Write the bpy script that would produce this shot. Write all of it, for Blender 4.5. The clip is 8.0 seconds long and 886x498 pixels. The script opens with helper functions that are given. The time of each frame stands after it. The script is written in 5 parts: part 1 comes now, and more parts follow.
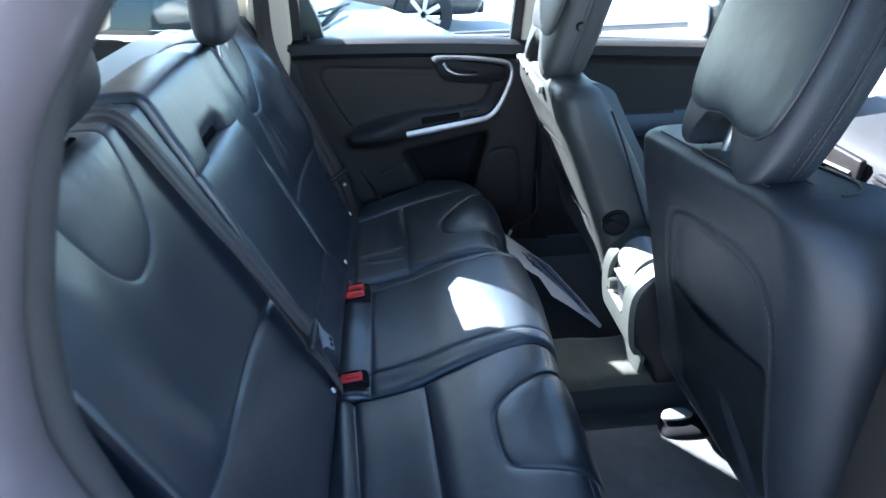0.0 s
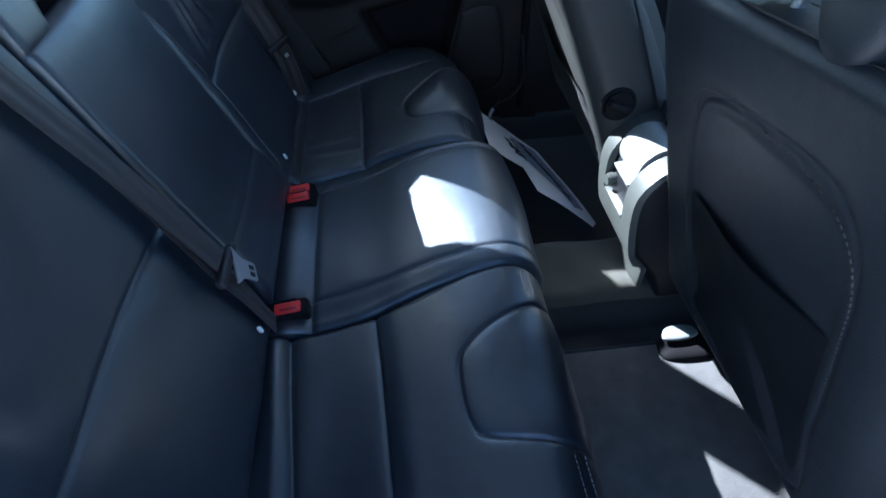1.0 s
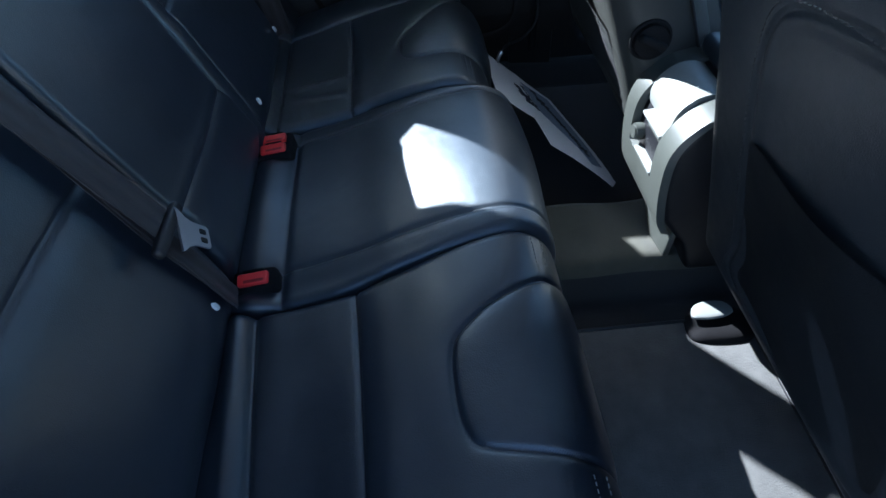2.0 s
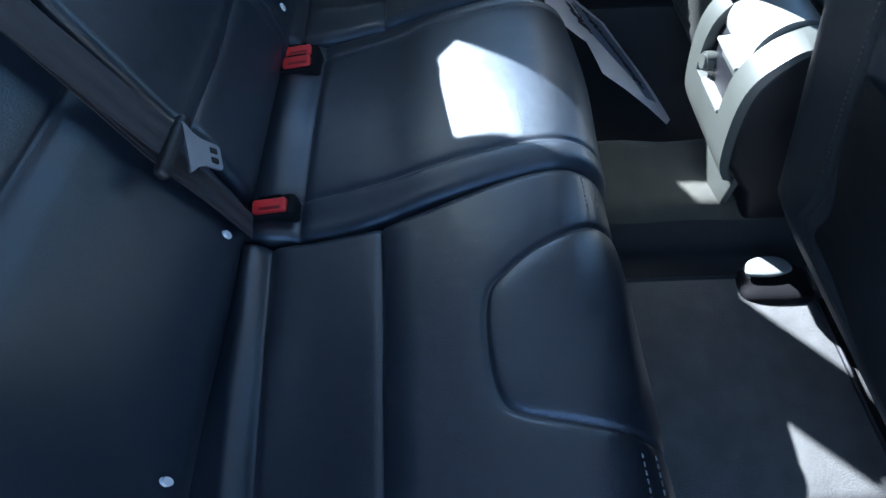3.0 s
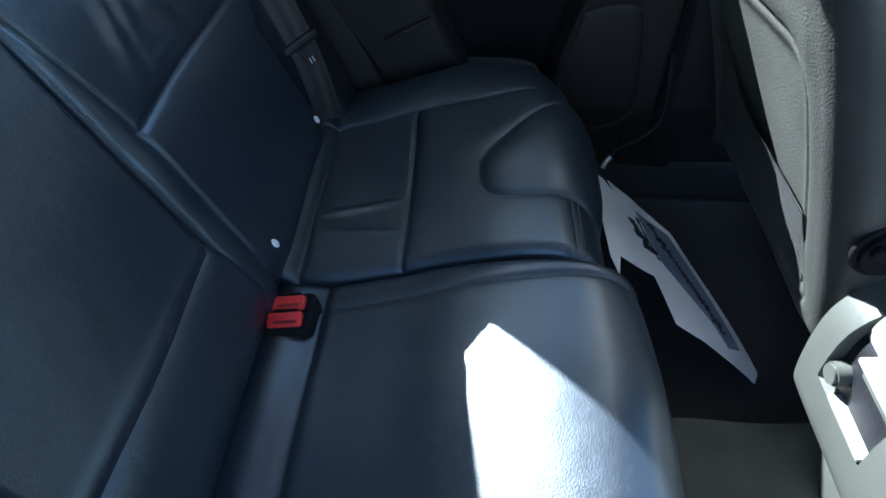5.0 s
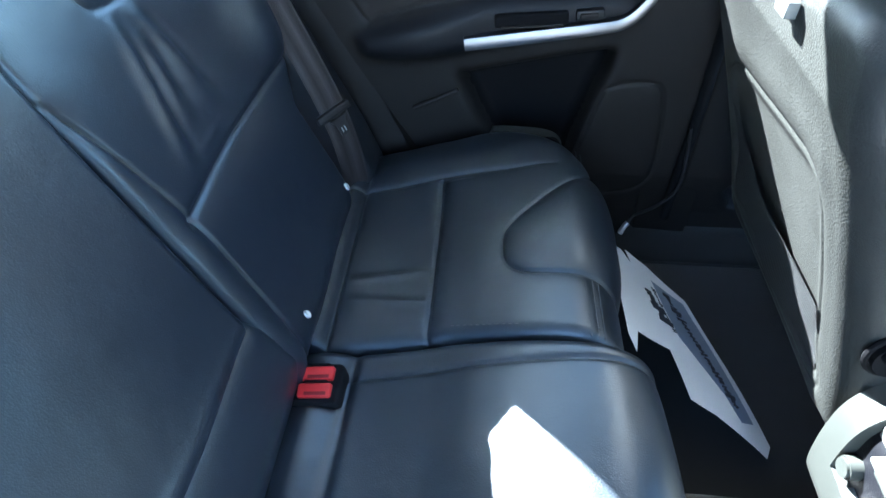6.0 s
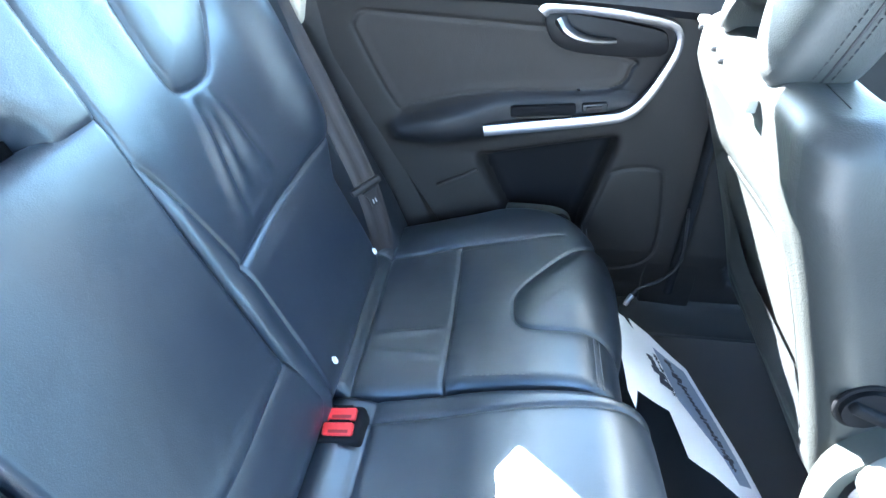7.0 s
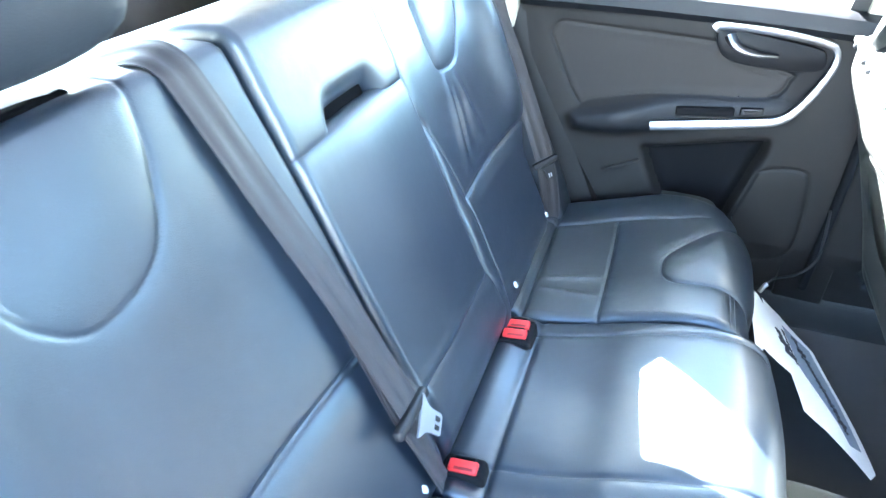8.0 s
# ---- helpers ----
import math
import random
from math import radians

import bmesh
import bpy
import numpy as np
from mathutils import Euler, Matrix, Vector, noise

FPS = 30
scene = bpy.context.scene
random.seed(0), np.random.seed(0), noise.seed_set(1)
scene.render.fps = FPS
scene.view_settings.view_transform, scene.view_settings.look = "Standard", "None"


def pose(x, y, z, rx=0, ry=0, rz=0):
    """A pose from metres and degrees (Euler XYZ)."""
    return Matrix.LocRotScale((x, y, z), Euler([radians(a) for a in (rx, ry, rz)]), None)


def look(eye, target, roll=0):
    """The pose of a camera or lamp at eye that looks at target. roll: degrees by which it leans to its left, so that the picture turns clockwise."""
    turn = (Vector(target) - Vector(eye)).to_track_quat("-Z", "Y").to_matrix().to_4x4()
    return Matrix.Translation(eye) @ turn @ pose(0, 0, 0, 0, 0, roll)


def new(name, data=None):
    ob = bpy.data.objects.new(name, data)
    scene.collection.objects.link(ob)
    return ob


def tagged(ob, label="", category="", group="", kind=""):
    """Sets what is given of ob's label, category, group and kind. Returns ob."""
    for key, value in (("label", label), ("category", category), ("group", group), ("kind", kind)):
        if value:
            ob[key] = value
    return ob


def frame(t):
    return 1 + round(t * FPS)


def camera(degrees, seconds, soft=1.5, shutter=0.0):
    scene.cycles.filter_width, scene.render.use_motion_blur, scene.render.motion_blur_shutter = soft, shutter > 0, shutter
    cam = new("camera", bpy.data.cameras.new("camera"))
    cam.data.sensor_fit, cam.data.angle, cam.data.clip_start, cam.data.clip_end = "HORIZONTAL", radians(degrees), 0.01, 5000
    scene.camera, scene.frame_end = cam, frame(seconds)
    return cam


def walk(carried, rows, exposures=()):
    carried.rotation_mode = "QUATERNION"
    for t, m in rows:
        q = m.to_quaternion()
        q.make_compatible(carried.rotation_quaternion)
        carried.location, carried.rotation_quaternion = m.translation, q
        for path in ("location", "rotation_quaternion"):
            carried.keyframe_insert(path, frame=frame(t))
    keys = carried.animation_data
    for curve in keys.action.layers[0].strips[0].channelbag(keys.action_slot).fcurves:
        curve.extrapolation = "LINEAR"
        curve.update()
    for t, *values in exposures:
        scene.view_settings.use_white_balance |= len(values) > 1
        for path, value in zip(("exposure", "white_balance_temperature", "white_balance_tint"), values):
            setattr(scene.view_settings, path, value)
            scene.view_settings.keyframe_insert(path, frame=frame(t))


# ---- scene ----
cam = camera(71.0, 8.0, shutter=0.25)
PATH = [
    (0, (0.16, -1.134, 1.506), (0.285, 0.597, 0.512), -1.8),
    (0.5, (0.223, -0.979, 1.444), (0.366, 0.683, 0.341), -1.9),
    (1, (0.241, -0.877, 1.408), (0.357, 0.604, 0.069), -2.5),
    (2.3, (0.274, -0.733, 1.274), (0.332, 0.63, -0.188), -2.4),
    (2.5, (0.268, -0.723, 1.262), (0.307, 0.599, -0.238), -2.1),
    (3, (0.259, -0.689, 1.243), (0.249, 0.539, -0.335), -2.3),
    (3.5, (0.249, -0.638, 1.272), (0.202, 0.766, -0.151), -2.1),
    (4, (0.247, -0.549, 1.257), (0.189, 0.861, -0.16), -2.0),
    (4.5, (0.249, -0.398, 1.253), (0.179, 1.003, -0.172), -1.7),
    (5, (0.26, -0.31, 1.257), (0.167, 1.085, -0.173), -1.4),
    (5.2, (0.268, -0.283, 1.258), (0.153, 1.131, -0.151), -1.5),
    (6.3, (0.228, -0.292, 1.361), (0.094, 1.182, 0.016), 0.3),
    (6.5, (0.25, -0.323, 1.37), (0.074, 1.207, 0.093), -0.0),
    (7, (0.25, -0.388, 1.369), (0.047, 1.223, 0.202), -0.1),
    (7.2, (0.245, -0.432, 1.37), (0.01, 1.185, 0.217), -0.2),
    (7.5, (0.23, -0.524, 1.382), (-0.246, 1.045, 0.237), -0.7),
    (8, (0.212, -0.697, 1.422), (-0.369, 0.856, 0.304), -0.7),
]
EXPOSURES = [(0.0, 3.38, 5400, 11), (0.5, 3.24, 5250, 13), (1.0, 2.68, 5150, 12), (2.5, 2.42, 5350, 9), (3.5, 3.42, 5150, 11), (4.2, 3.0, 5350, 8), (5.2, 3.15, 5450, 8), (6.3, 4.62, 5450, 8), (7.0, 5.52, 5500, 8), (7.4, 5.77, 5600, 9), (8.0, 5.98, 5750, 8)]
walk(cam, [(t, look(eye, target, roll)) for t, eye, target, roll in PATH], EXPOSURES)

# ---- world and sun ----
SUN = Vector((-0.93, 1.03, 1.0)).normalized()      # towards the sun: behind, on the far side, about 36 degrees up
world = bpy.data.worlds.new("sky")
scene.world = world
world.use_nodes = True
wn, wl = world.node_tree.nodes, world.node_tree.links
sky = wn.new("ShaderNodeTexSky")
sky.sky_type, sky.sun_disc = "NISHITA", False
sky.sun_elevation = math.asin(SUN.z)
sky.sun_rotation = math.atan2(SUN.x, SUN.y)
wl.new(sky.outputs[0], wn["Background"].inputs[0])
wn["Background"].inputs[1].default_value = 0.092
sun = new("sun", bpy.data.lights.new("sun", "SUN"))
sun.data.energy, sun.data.angle, sun.data.color = 5.0, radians(0.5), (1.0, 0.96, 0.9)
sun.matrix_world = look(SUN * 30, (0, 0, 0))


# ---- materials ----
def material(name, color, rough=0.5, metal=0.0, var=0.25, var_scale=6.0, bump=0.0, bump_scale=400.0, kind="noise", spec=0.5, coat=0.0, sheen=0.0, tint=None, gloss_tint=None, soft_bump=0.10, coat_rough=None):
    """A procedural surface: colour that varies at a large and a fine scale, roughness that follows it, and fine relief."""
    m = bpy.data.materials.new(name)
    m.use_nodes = True
    n, l = m.node_tree.nodes, m.node_tree.links
    b = n["Principled BSDF"]
    co = n.new("ShaderNodeTexCoord")
    big, small = n.new("ShaderNodeTexNoise"), n.new("ShaderNodeTexNoise")
    big.inputs["Scale"].default_value, big.inputs["Detail"].default_value = var_scale, 4
    small.inputs["Scale"].default_value, small.inputs["Detail"].default_value = var_scale * 22, 4
    for t in (big, small):
        l.new(co.outputs["Object"], t.inputs["Vector"])
    add = n.new("ShaderNodeMath")
    add.operation = "MULTIPLY_ADD"
    l.new(small.outputs[0], add.inputs[0])
    add.inputs[1].default_value = 0.5
    l.new(big.outputs[0], add.inputs[2])
    ramp = n.new("ShaderNodeMapRange")
    ramp.inputs["From Min"].default_value, ramp.inputs["From Max"].default_value = 0.45, 1.05
    l.new(add.outputs[0], ramp.inputs["Value"])
    mix = n.new("ShaderNodeMix")
    mix.data_type = "RGBA"
    dark = [c * (1 - var) for c in color]
    lite = [min(1, c * (1 + var)) for c in (tint or color)]
    mix.inputs["A"].default_value, mix.inputs["B"].default_value = (*dark, 1), (*lite, 1)
    l.new(ramp.outputs[0], mix.inputs["Factor"])
    l.new(mix.outputs["Result"], b.inputs["Base Color"])
    ro = n.new("ShaderNodeMapRange")
    ro.inputs["To Min"].default_value, ro.inputs["To Max"].default_value = max(0.02, rough * 0.85), min(1, rough * 1.18)
    l.new(ramp.outputs[0], ro.inputs["Value"])
    l.new(ro.outputs[0], b.inputs["Roughness"])
    b.inputs["Metallic"].default_value = metal
    b.inputs["Specular IOR Level"].default_value = spec
    if gloss_tint:
        b.inputs["Specular Tint"].default_value = (*gloss_tint, 1)
    b.inputs["Coat Weight"].default_value = coat
    b.inputs["Coat Roughness"].default_value = coat_rough or (0.3 if kind == "grain" else 0.03)
    b.inputs["Sheen Weight"].default_value = sheen
    if bump:
        tex = n.new("ShaderNodeTexVoronoi" if kind == "grain" else "ShaderNodeTexNoise")
        if kind == "rib":
            tex = n.new("ShaderNodeTexWave")
            tex.bands_direction = "X"
            tex.inputs["Distortion"].default_value = 0.4
        tex.inputs["Scale"].default_value = bump_scale
        l.new(co.outputs["Object"], tex.inputs["Vector"])
        bu = n.new("ShaderNodeBump")
        bu.inputs["Strength"].default_value, bu.inputs["Distance"].default_value = bump, 0.001
        l.new(tex.outputs["Distance"] if kind == "grain" else tex.outputs[0], bu.inputs["Height"])
        if kind == "grain":
            soft = n.new("ShaderNodeTexNoise")
            soft.inputs["Scale"].default_value = 18
            l.new(co.outputs["Object"], soft.inputs["Vector"])
            b2 = n.new("ShaderNodeBump")
            b2.inputs["Strength"].default_value, b2.inputs["Distance"].default_value = soft_bump, 0.02
            l.new(soft.outputs[0], b2.inputs["Height"])
            l.new(bu.outputs[0], b2.inputs["Normal"])
            l.new(b2.outputs[0], b.inputs["Normal"])
        else:
            l.new(bu.outputs[0], b.inputs["Normal"])
    return m


def glass_material(name, tint, gloss=0.03):
    m = bpy.data.materials.new(name)
    m.use_nodes = True
    n, l = m.node_tree.nodes, m.node_tree.links
    clear, shine, mix, fr = (n.new("ShaderNode" + k) for k in ("BsdfTransparent", "BsdfGlossy", "MixShader", "Fresnel"))
    clear.inputs[0].default_value = (*tint, 1)
    shine.inputs["Roughness"].default_value = gloss
    fr.inputs[0].default_value = 1.45
    l.new(fr.outputs[0], mix.inputs[0])
    l.new(clear.outputs[0], mix.inputs[1])
    l.new(shine.outputs[0], mix.inputs[2])
    l.new(mix.outputs[0], n["Material Output"].inputs[0])
    return m


LEATHER = material("black_leather", (0.0086, 0.0132, 0.0212), 0.39, var=0.18, var_scale=5, bump=0.16, bump_scale=620, kind="grain", spec=1.0, coat=0.4, gloss_tint=(0.90, 0.97, 1.0))
LEATHER_WORN = material("worn_black_leather", (0.0090, 0.0137, 0.0216), 0.36, var=0.22, var_scale=7, bump=0.2, bump_scale=560, kind="grain", spec=1.0, coat=0.45, gloss_tint=(0.90, 0.97, 1.0))
# driver's seat leather: smooth tone for part light, grained tone below for full sun
LEATHER_PART_LIT = material("part_lit_leather", (0.032, 0.034, 0.032), 0.48, var=0.15, var_scale=7, bump=0.25, bump_scale=520, kind="grain", spec=0.5, soft_bump=0.03)
LEATHER_SAT = material("sat_on_black_leather", (0.0090, 0.0137, 0.0216), 0.45, var=0.2, var_scale=7, bump=0.2, bump_scale=560, kind="grain", spec=1.0, coat=0.6, coat_rough=0.33, gloss_tint=(0.80, 0.93, 1.0))
LEATHER_SUNLIT = material("sunlit_grained_leather", (0.050, 0.053, 0.047), 0.45, var=0.18, var_scale=7, bump=0.40, bump_scale=420, kind="grain", spec=0.5, soft_bump=0.03)
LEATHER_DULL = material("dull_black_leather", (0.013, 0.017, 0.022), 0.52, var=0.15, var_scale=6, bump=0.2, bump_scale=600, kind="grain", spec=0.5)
TRIM_DARK = material("dark_padded_trim", (0.0065, 0.0072, 0.0095), 0.5, var=0.12, bump=0.25, bump_scale=560, kind="grain", spec=0.35)
THREAD = material("grey_thread", (0.11, 0.115, 0.12), 0.7, bump=0.3, bump_scale=900)
PIPING = material("piping", (0.012, 0.012, 0.014), 0.55, bump=0.2, bump_scale=700)
WEB = material("belt_webbing", (0.0215, 0.0168, 0.0168), 0.55, var=0.2, var_scale=12, bump=0.4, bump_scale=900, sheen=0.1)
BLACK = material("black_plastic", (0.012, 0.012, 0.013), 0.45, bump=0.25, bump_scale=800)
TRIM = material("charcoal_trim", (0.0104, 0.0087, 0.0077), 0.55, var=0.12, bump=0.35, bump_scale=700, kind="grain", spec=0.35)
TRIM_SOFT = material("soft_charcoal_panel", (0.0200, 0.0165, 0.0146), 0.58, var=0.12, bump=0.3, bump_scale=520, kind="grain", spec=0.35)
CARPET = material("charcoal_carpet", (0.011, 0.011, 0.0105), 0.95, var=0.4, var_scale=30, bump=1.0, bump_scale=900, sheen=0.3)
LIT_TUNNEL_CARPET = material("lit_tunnel_carpet", (0.056, 0.055, 0.038), 0.95, var=0.35, var_scale=30, bump=1.0, bump_scale=900, sheen=0.3)
SUNLIT_MAT = material("sunlit_looped_mat", (0.078, 0.078, 0.074), 0.95, var=0.35, var_scale=25, bump=1.0, bump_scale=420, sheen=0.2)
RED = material("red_plastic", (0.62, 0.030, 0.030), 0.35, var=0.12, bump=0.1)
RED_SHADE = material("shaded_red_plastic", (0.20, 0.008, 0.010), 0.45, var=0.12, bump=0.1)
STEEL = material("brushed_steel", (0.62, 0.62, 0.63), 0.32, metal=1.0, var=0.08, bump=0.15, bump_scale=300)
NICKEL = material("satin_nickel", (0.52, 0.54, 0.57), 0.38, metal=0.85, var=0.05, bump=0.05, bump_scale=300)
SILVER = material("satin_silver_trim", (0.23, 0.23, 0.24), 0.32, metal=1.0, var=0.04, var_scale=10, bump=0.0)
GREYPLASTIC = material("silver_grey_plastic", (0.064, 0.070, 0.061), 0.42, var=0.10, var_scale=10, bump=0.15, bump_scale=700)
LIDGREY = material("pale_grey_lid", (0.22, 0.23, 0.215), 0.4, var=0.08, bump=0.2, bump_scale=500)
BEIGE = material("beige_cloth_trim", (0.62, 0.56, 0.44), 0.85, var=0.08, var_scale=10, bump=0.4, bump_scale=900)
PAINT = material("silver_paint", (0.115, 0.098, 0.103), 0.35, metal=0.15, var=0.05, coat=0.6)
HEADLINER = material("grey_headliner", (0.20, 0.22, 0.25), 0.9, var=0.08, var_scale=10, bump=0.4, bump_scale=900)
COVER = material("pale_load_cover", (0.50, 0.52, 0.50), 0.6, var=0.08, var_scale=10, bump=0.3, bump_scale=500)
DARKPAINT = material("dark_car_paint", (0.03, 0.035, 0.037), 0.25, metal=0.3, var=0.05, coat=0.7)
PAPER = material("white_card", (0.90, 0.91, 0.92), 0.4, var=0.04, var_scale=9, bump=0.1, bump_scale=60)
INK = material("dark_ink", (0.03, 0.035, 0.05), 0.6)
BANDBLUE = material("grey_blue_print", (0.22, 0.27, 0.36), 0.35, var=0.08)
NET = material("ribbed_pocket_net", (0.075, 0.080, 0.078), 0.8, bump=1.0, bump_scale=110, kind="rib")
ELASTIC = material("pale_elastic", (0.34, 0.36, 0.34), 0.8, var=0.1, bump=0.5, bump_scale=500)
GLASS = glass_material("window_glass", (0.86, 0.92, 0.90))
DASH_SUNLIT = material("sunlit_dash_plastic", (0.032, 0.032, 0.033), 0.7, bump=0.3, bump_scale=600, spec=0.3)
# matt black parts, also recesses whose shade is put into the colour
BLACK_AND_SHADE = material("matt_black_and_shade", (0.006, 0.006, 0.007), 0.9, bump=0.3, bump_scale=500, spec=0.2)
# near-black that carries the shade of recesses in its colour
HOLLOW_SHADE = material("hollow_shade_black", (0.0025, 0.0025, 0.003), 0.95, bump=0.3, bump_scale=500, spec=0.03)
GLOSSBLACK = material("gloss_black_trim", (0.005, 0.005, 0.006), 0.5, bump=0.05, bump_scale=500, spec=0.2)
RUBBER = material("tyre_rubber", (0.02, 0.02, 0.02), 0.75, bump=0.4, bump_scale=200)
CONCRETE = material("pale_concrete", (0.46, 0.44, 0.41), 0.9, var=0.22, var_scale=0.6, bump=0.6, bump_scale=90)
WHITEPAINT = material("pale_silver_car_paint", (0.042, 0.046, 0.044), 0.4, metal=0.2, var=0.04, coat=0.5)
GREYPAINT = material("grey_car_paint", (0.10, 0.13, 0.17), 0.3, metal=0.3, var=0.05, coat=0.7)
LABELWHITE = material("white_label", (0.75, 0.75, 0.74), 0.5, var=0.05)


# ---- helpers for meshes ----
def part(name, bm, mat, parent=None, label="", smooth=True):
    me = bpy.data.meshes.new(name)
    bmesh.ops.recalc_face_normals(bm, faces=bm.faces)
    own = bm.verts.layers.float_vector.get("grid_normal")
    lines = None
    if own is not None:
        bm.faces.ensure_lookup_table()
        f = bm.faces[len(bm.faces) // 2]
        s = 1 if f.normal.dot(f.verts[0][own]) >= 0 else -1
        lines = [tuple(v[own] * s) for v in bm.verts]
    bm.to_mesh(me)
    bm.free()
    if smooth:
        me.shade_smooth()
        if lines is None:
            me.set_sharp_from_angle(angle=radians(42))
        else:
            me.normals_split_custom_set_from_vertices(lines)
    me.materials.append(mat)
    ob = new(name, me)
    if parent is not None:
        ob.parent = parent
    if label:
        tagged(ob, label)
    return ob


def thing(name, label, category, at=(0, 0, 0), group="", kind=""):
    ob = new(name)
    ob.empty_display_size = 0.05
    ob.location = at
    return tagged(ob, label, category, group, kind)


def under(name, bm, mat, parent, label="", smooth=True):
    """A part whose mesh is written in world places, under a thing that stands anywhere."""
    shift = -parent.location
    if parent.parent is not None:
        shift = shift - parent.parent.location
    bmesh.ops.translate(bm, verts=bm.verts, vec=shift)
    return part(name, bm, mat, parent, label, smooth)


def block(bm, centre, size, bevel=0.004, seg=2, rot=None):
    m = Matrix.Translation(centre) @ (rot if rot is not None else Matrix.Identity(4)) @ Matrix.Diagonal((*size, 1))
    made = bmesh.ops.create_cube(bm, size=1, matrix=m)["verts"]
    if bevel:
        edges = list({e for v in made for e in v.link_edges})
        bmesh.ops.bevel(bm, geom=edges, offset=min(bevel, min(size) * 0.45), segments=seg, affect="EDGES", profile=0.5)
    return bm


def prism(outline, axis, a, b, bevel=0.004, seg=2):
    """An outline of two coordinates, drawn out along the axis left over from a to b."""
    bm = bmesh.new()
    n = "xyz".index(axis)

    def put(p, d):
        q = list(p)
        q.insert(n, d)
        return bm.verts.new(q)
    lo, hi = [put(p, a) for p in outline], [put(p, b) for p in outline]
    bm.faces.new(lo), bm.faces.new(hi[::-1])
    k = len(outline)
    for i in range(k):
        bm.faces.new((lo[i], hi[i], hi[(i + 1) % k], lo[(i + 1) % k]))
    bmesh.ops.recalc_face_normals(bm, faces=bm.faces)
    if bevel:
        bmesh.ops.bevel(bm, geom=[e for e in bm.edges if e.calc_face_angle(0) > 0.5], offset=bevel, segments=seg, affect="EDGES", profile=0.5, clamp_overlap=True)
    return bm


def spline(points, steps=8, closed=False):
    """A smooth line through points."""
    p = [Vector(q) for q in points]
    k, out = len(p), []
    for i in range(k if closed else k - 1):
        a, b = p[i], p[(i + 1) % k]
        z = p[(i - 1) % k] if closed or i else a
        c = p[(i + 2) % k] if closed or i + 2 < k else b
        for j in range(steps):
            t = j / steps
            out.append(0.5 * (2 * a + (b - z) * t + (2 * z - 5 * a + 4 * b - c) * t * t + (3 * a - z - 3 * b + c) * t ** 3))
    if not closed:
        out.append(p[-1])
    return out


def sweep(bm, path, section, up=(0, 0, 1), closed=False, scale=None):
    """Carries a closed section (across, up) along a path."""
    rings, k = [], len(path)
    for i, p in enumerate(path):
        d = (path[(i + 1) % k] if closed or i + 1 < k else p) - (path[i - 1] if closed or i else p)
        d.normalize()
        side = d.cross(Vector(up))
        side = side.normalized() if side.length > 1e-5 else Vector((1, 0, 0))
        top = side.cross(d)
        s = scale[i] if scale else 1.0
        rings.append([bm.verts.new(p + (side * a + top * b) * s) for a, b in section])
    m = len(section)
    for i in range(k if closed else k - 1):
        r, q = rings[i], rings[(i + 1) % k]
        for j in range(m):
            bm.faces.new((r[j], r[(j + 1) % m], q[(j + 1) % m], q[j]))
    if not closed:
        bm.faces.new(rings[0][::-1]), bm.faces.new(rings[-1])
    return bm


def circle(r, n=8, rx=1.0):
    return [(r * rx * math.cos(2 * math.pi * i / n), r * math.sin(2 * math.pi * i / n)) for i in range(n)]


def flat(w, t):
    return [(-w / 2, -t / 2), (w / 2, -t / 2), (w / 2, t / 2), (-w / 2, t / 2)]


def inside(poly, px, py):
    """Signed distance to a closed outline: minus inside."""
    poly = np.array(poly, float)
    best = np.full(np.shape(px), 1e9)
    sign = np.ones(np.shape(px))
    for (ax, ay), (bx, by) in zip(poly, np.roll(poly, -1, 0)):
        ex, ey = bx - ax, by - ay
        wx, wy = px - ax, py - ay
        t = np.clip((wx * ex + wy * ey) / (ex * ex + ey * ey + 1e-12), 0, 1)
        best = np.minimum(best, np.hypot(wx - t * ex, wy - t * ey))
        cross = ((ay > py) != (by > py)) & (px < (bx - ax) * (py - ay) / (by - ay + 1e-12) + ax)
        sign = np.where(cross, -sign, sign)
    return best * sign


def rounded(poly, steps=6):
    return [(p.x, p.y) for p in spline([(a, b, 0) for a, b in poly], steps, True)]


def groove(d, wide=0.006, deep=0.005):
    """A seam: a sharp crease with padding that rounds down towards it."""
    return -deep * (0.6 * np.exp(-(d / wide) ** 2) + 0.7 * np.exp(-np.abs(d) / (3.2 * wide)))


def bump_at(d, wide):
    return np.exp(-(d / wide) ** 2)


def surface(places, regions=None):
    """Meshes of a grid of places (rows, columns, 3), one for each region number of its faces."""
    rows, cols = places.shape[:2]
    if regions is None:
        regions = np.zeros((rows - 1, cols - 1), int)
    out = {}
    across, along = np.gradient(places, axis=1), np.gradient(places, axis=0)
    normal = np.cross(across, along)
    normal /= np.linalg.norm(normal, axis=-1, keepdims=True) + 1e-12
    for r in np.unique(regions):
        bm, made = bmesh.new(), {}
        own = bm.verts.layers.float_vector.new("grid_normal")
        for i, j in np.argwhere(regions == r):
            f = []
            for a, b in ((i, j), (i + 1, j), (i + 1, j + 1), (i, j + 1)):
                if (a, b) not in made:
                    made[a, b] = bm.verts.new(places[a, b])
                    made[a, b][own] = normal[a, b]
                f.append(made[a, b])
            bm.faces.new(f)
        out[int(r)] = bm
    return out


def surface_plain(places):
    bm = surface(places)[0]
    bm.verts.layers.float_vector.remove(bm.verts.layers.float_vector["grid_normal"])
    return bm


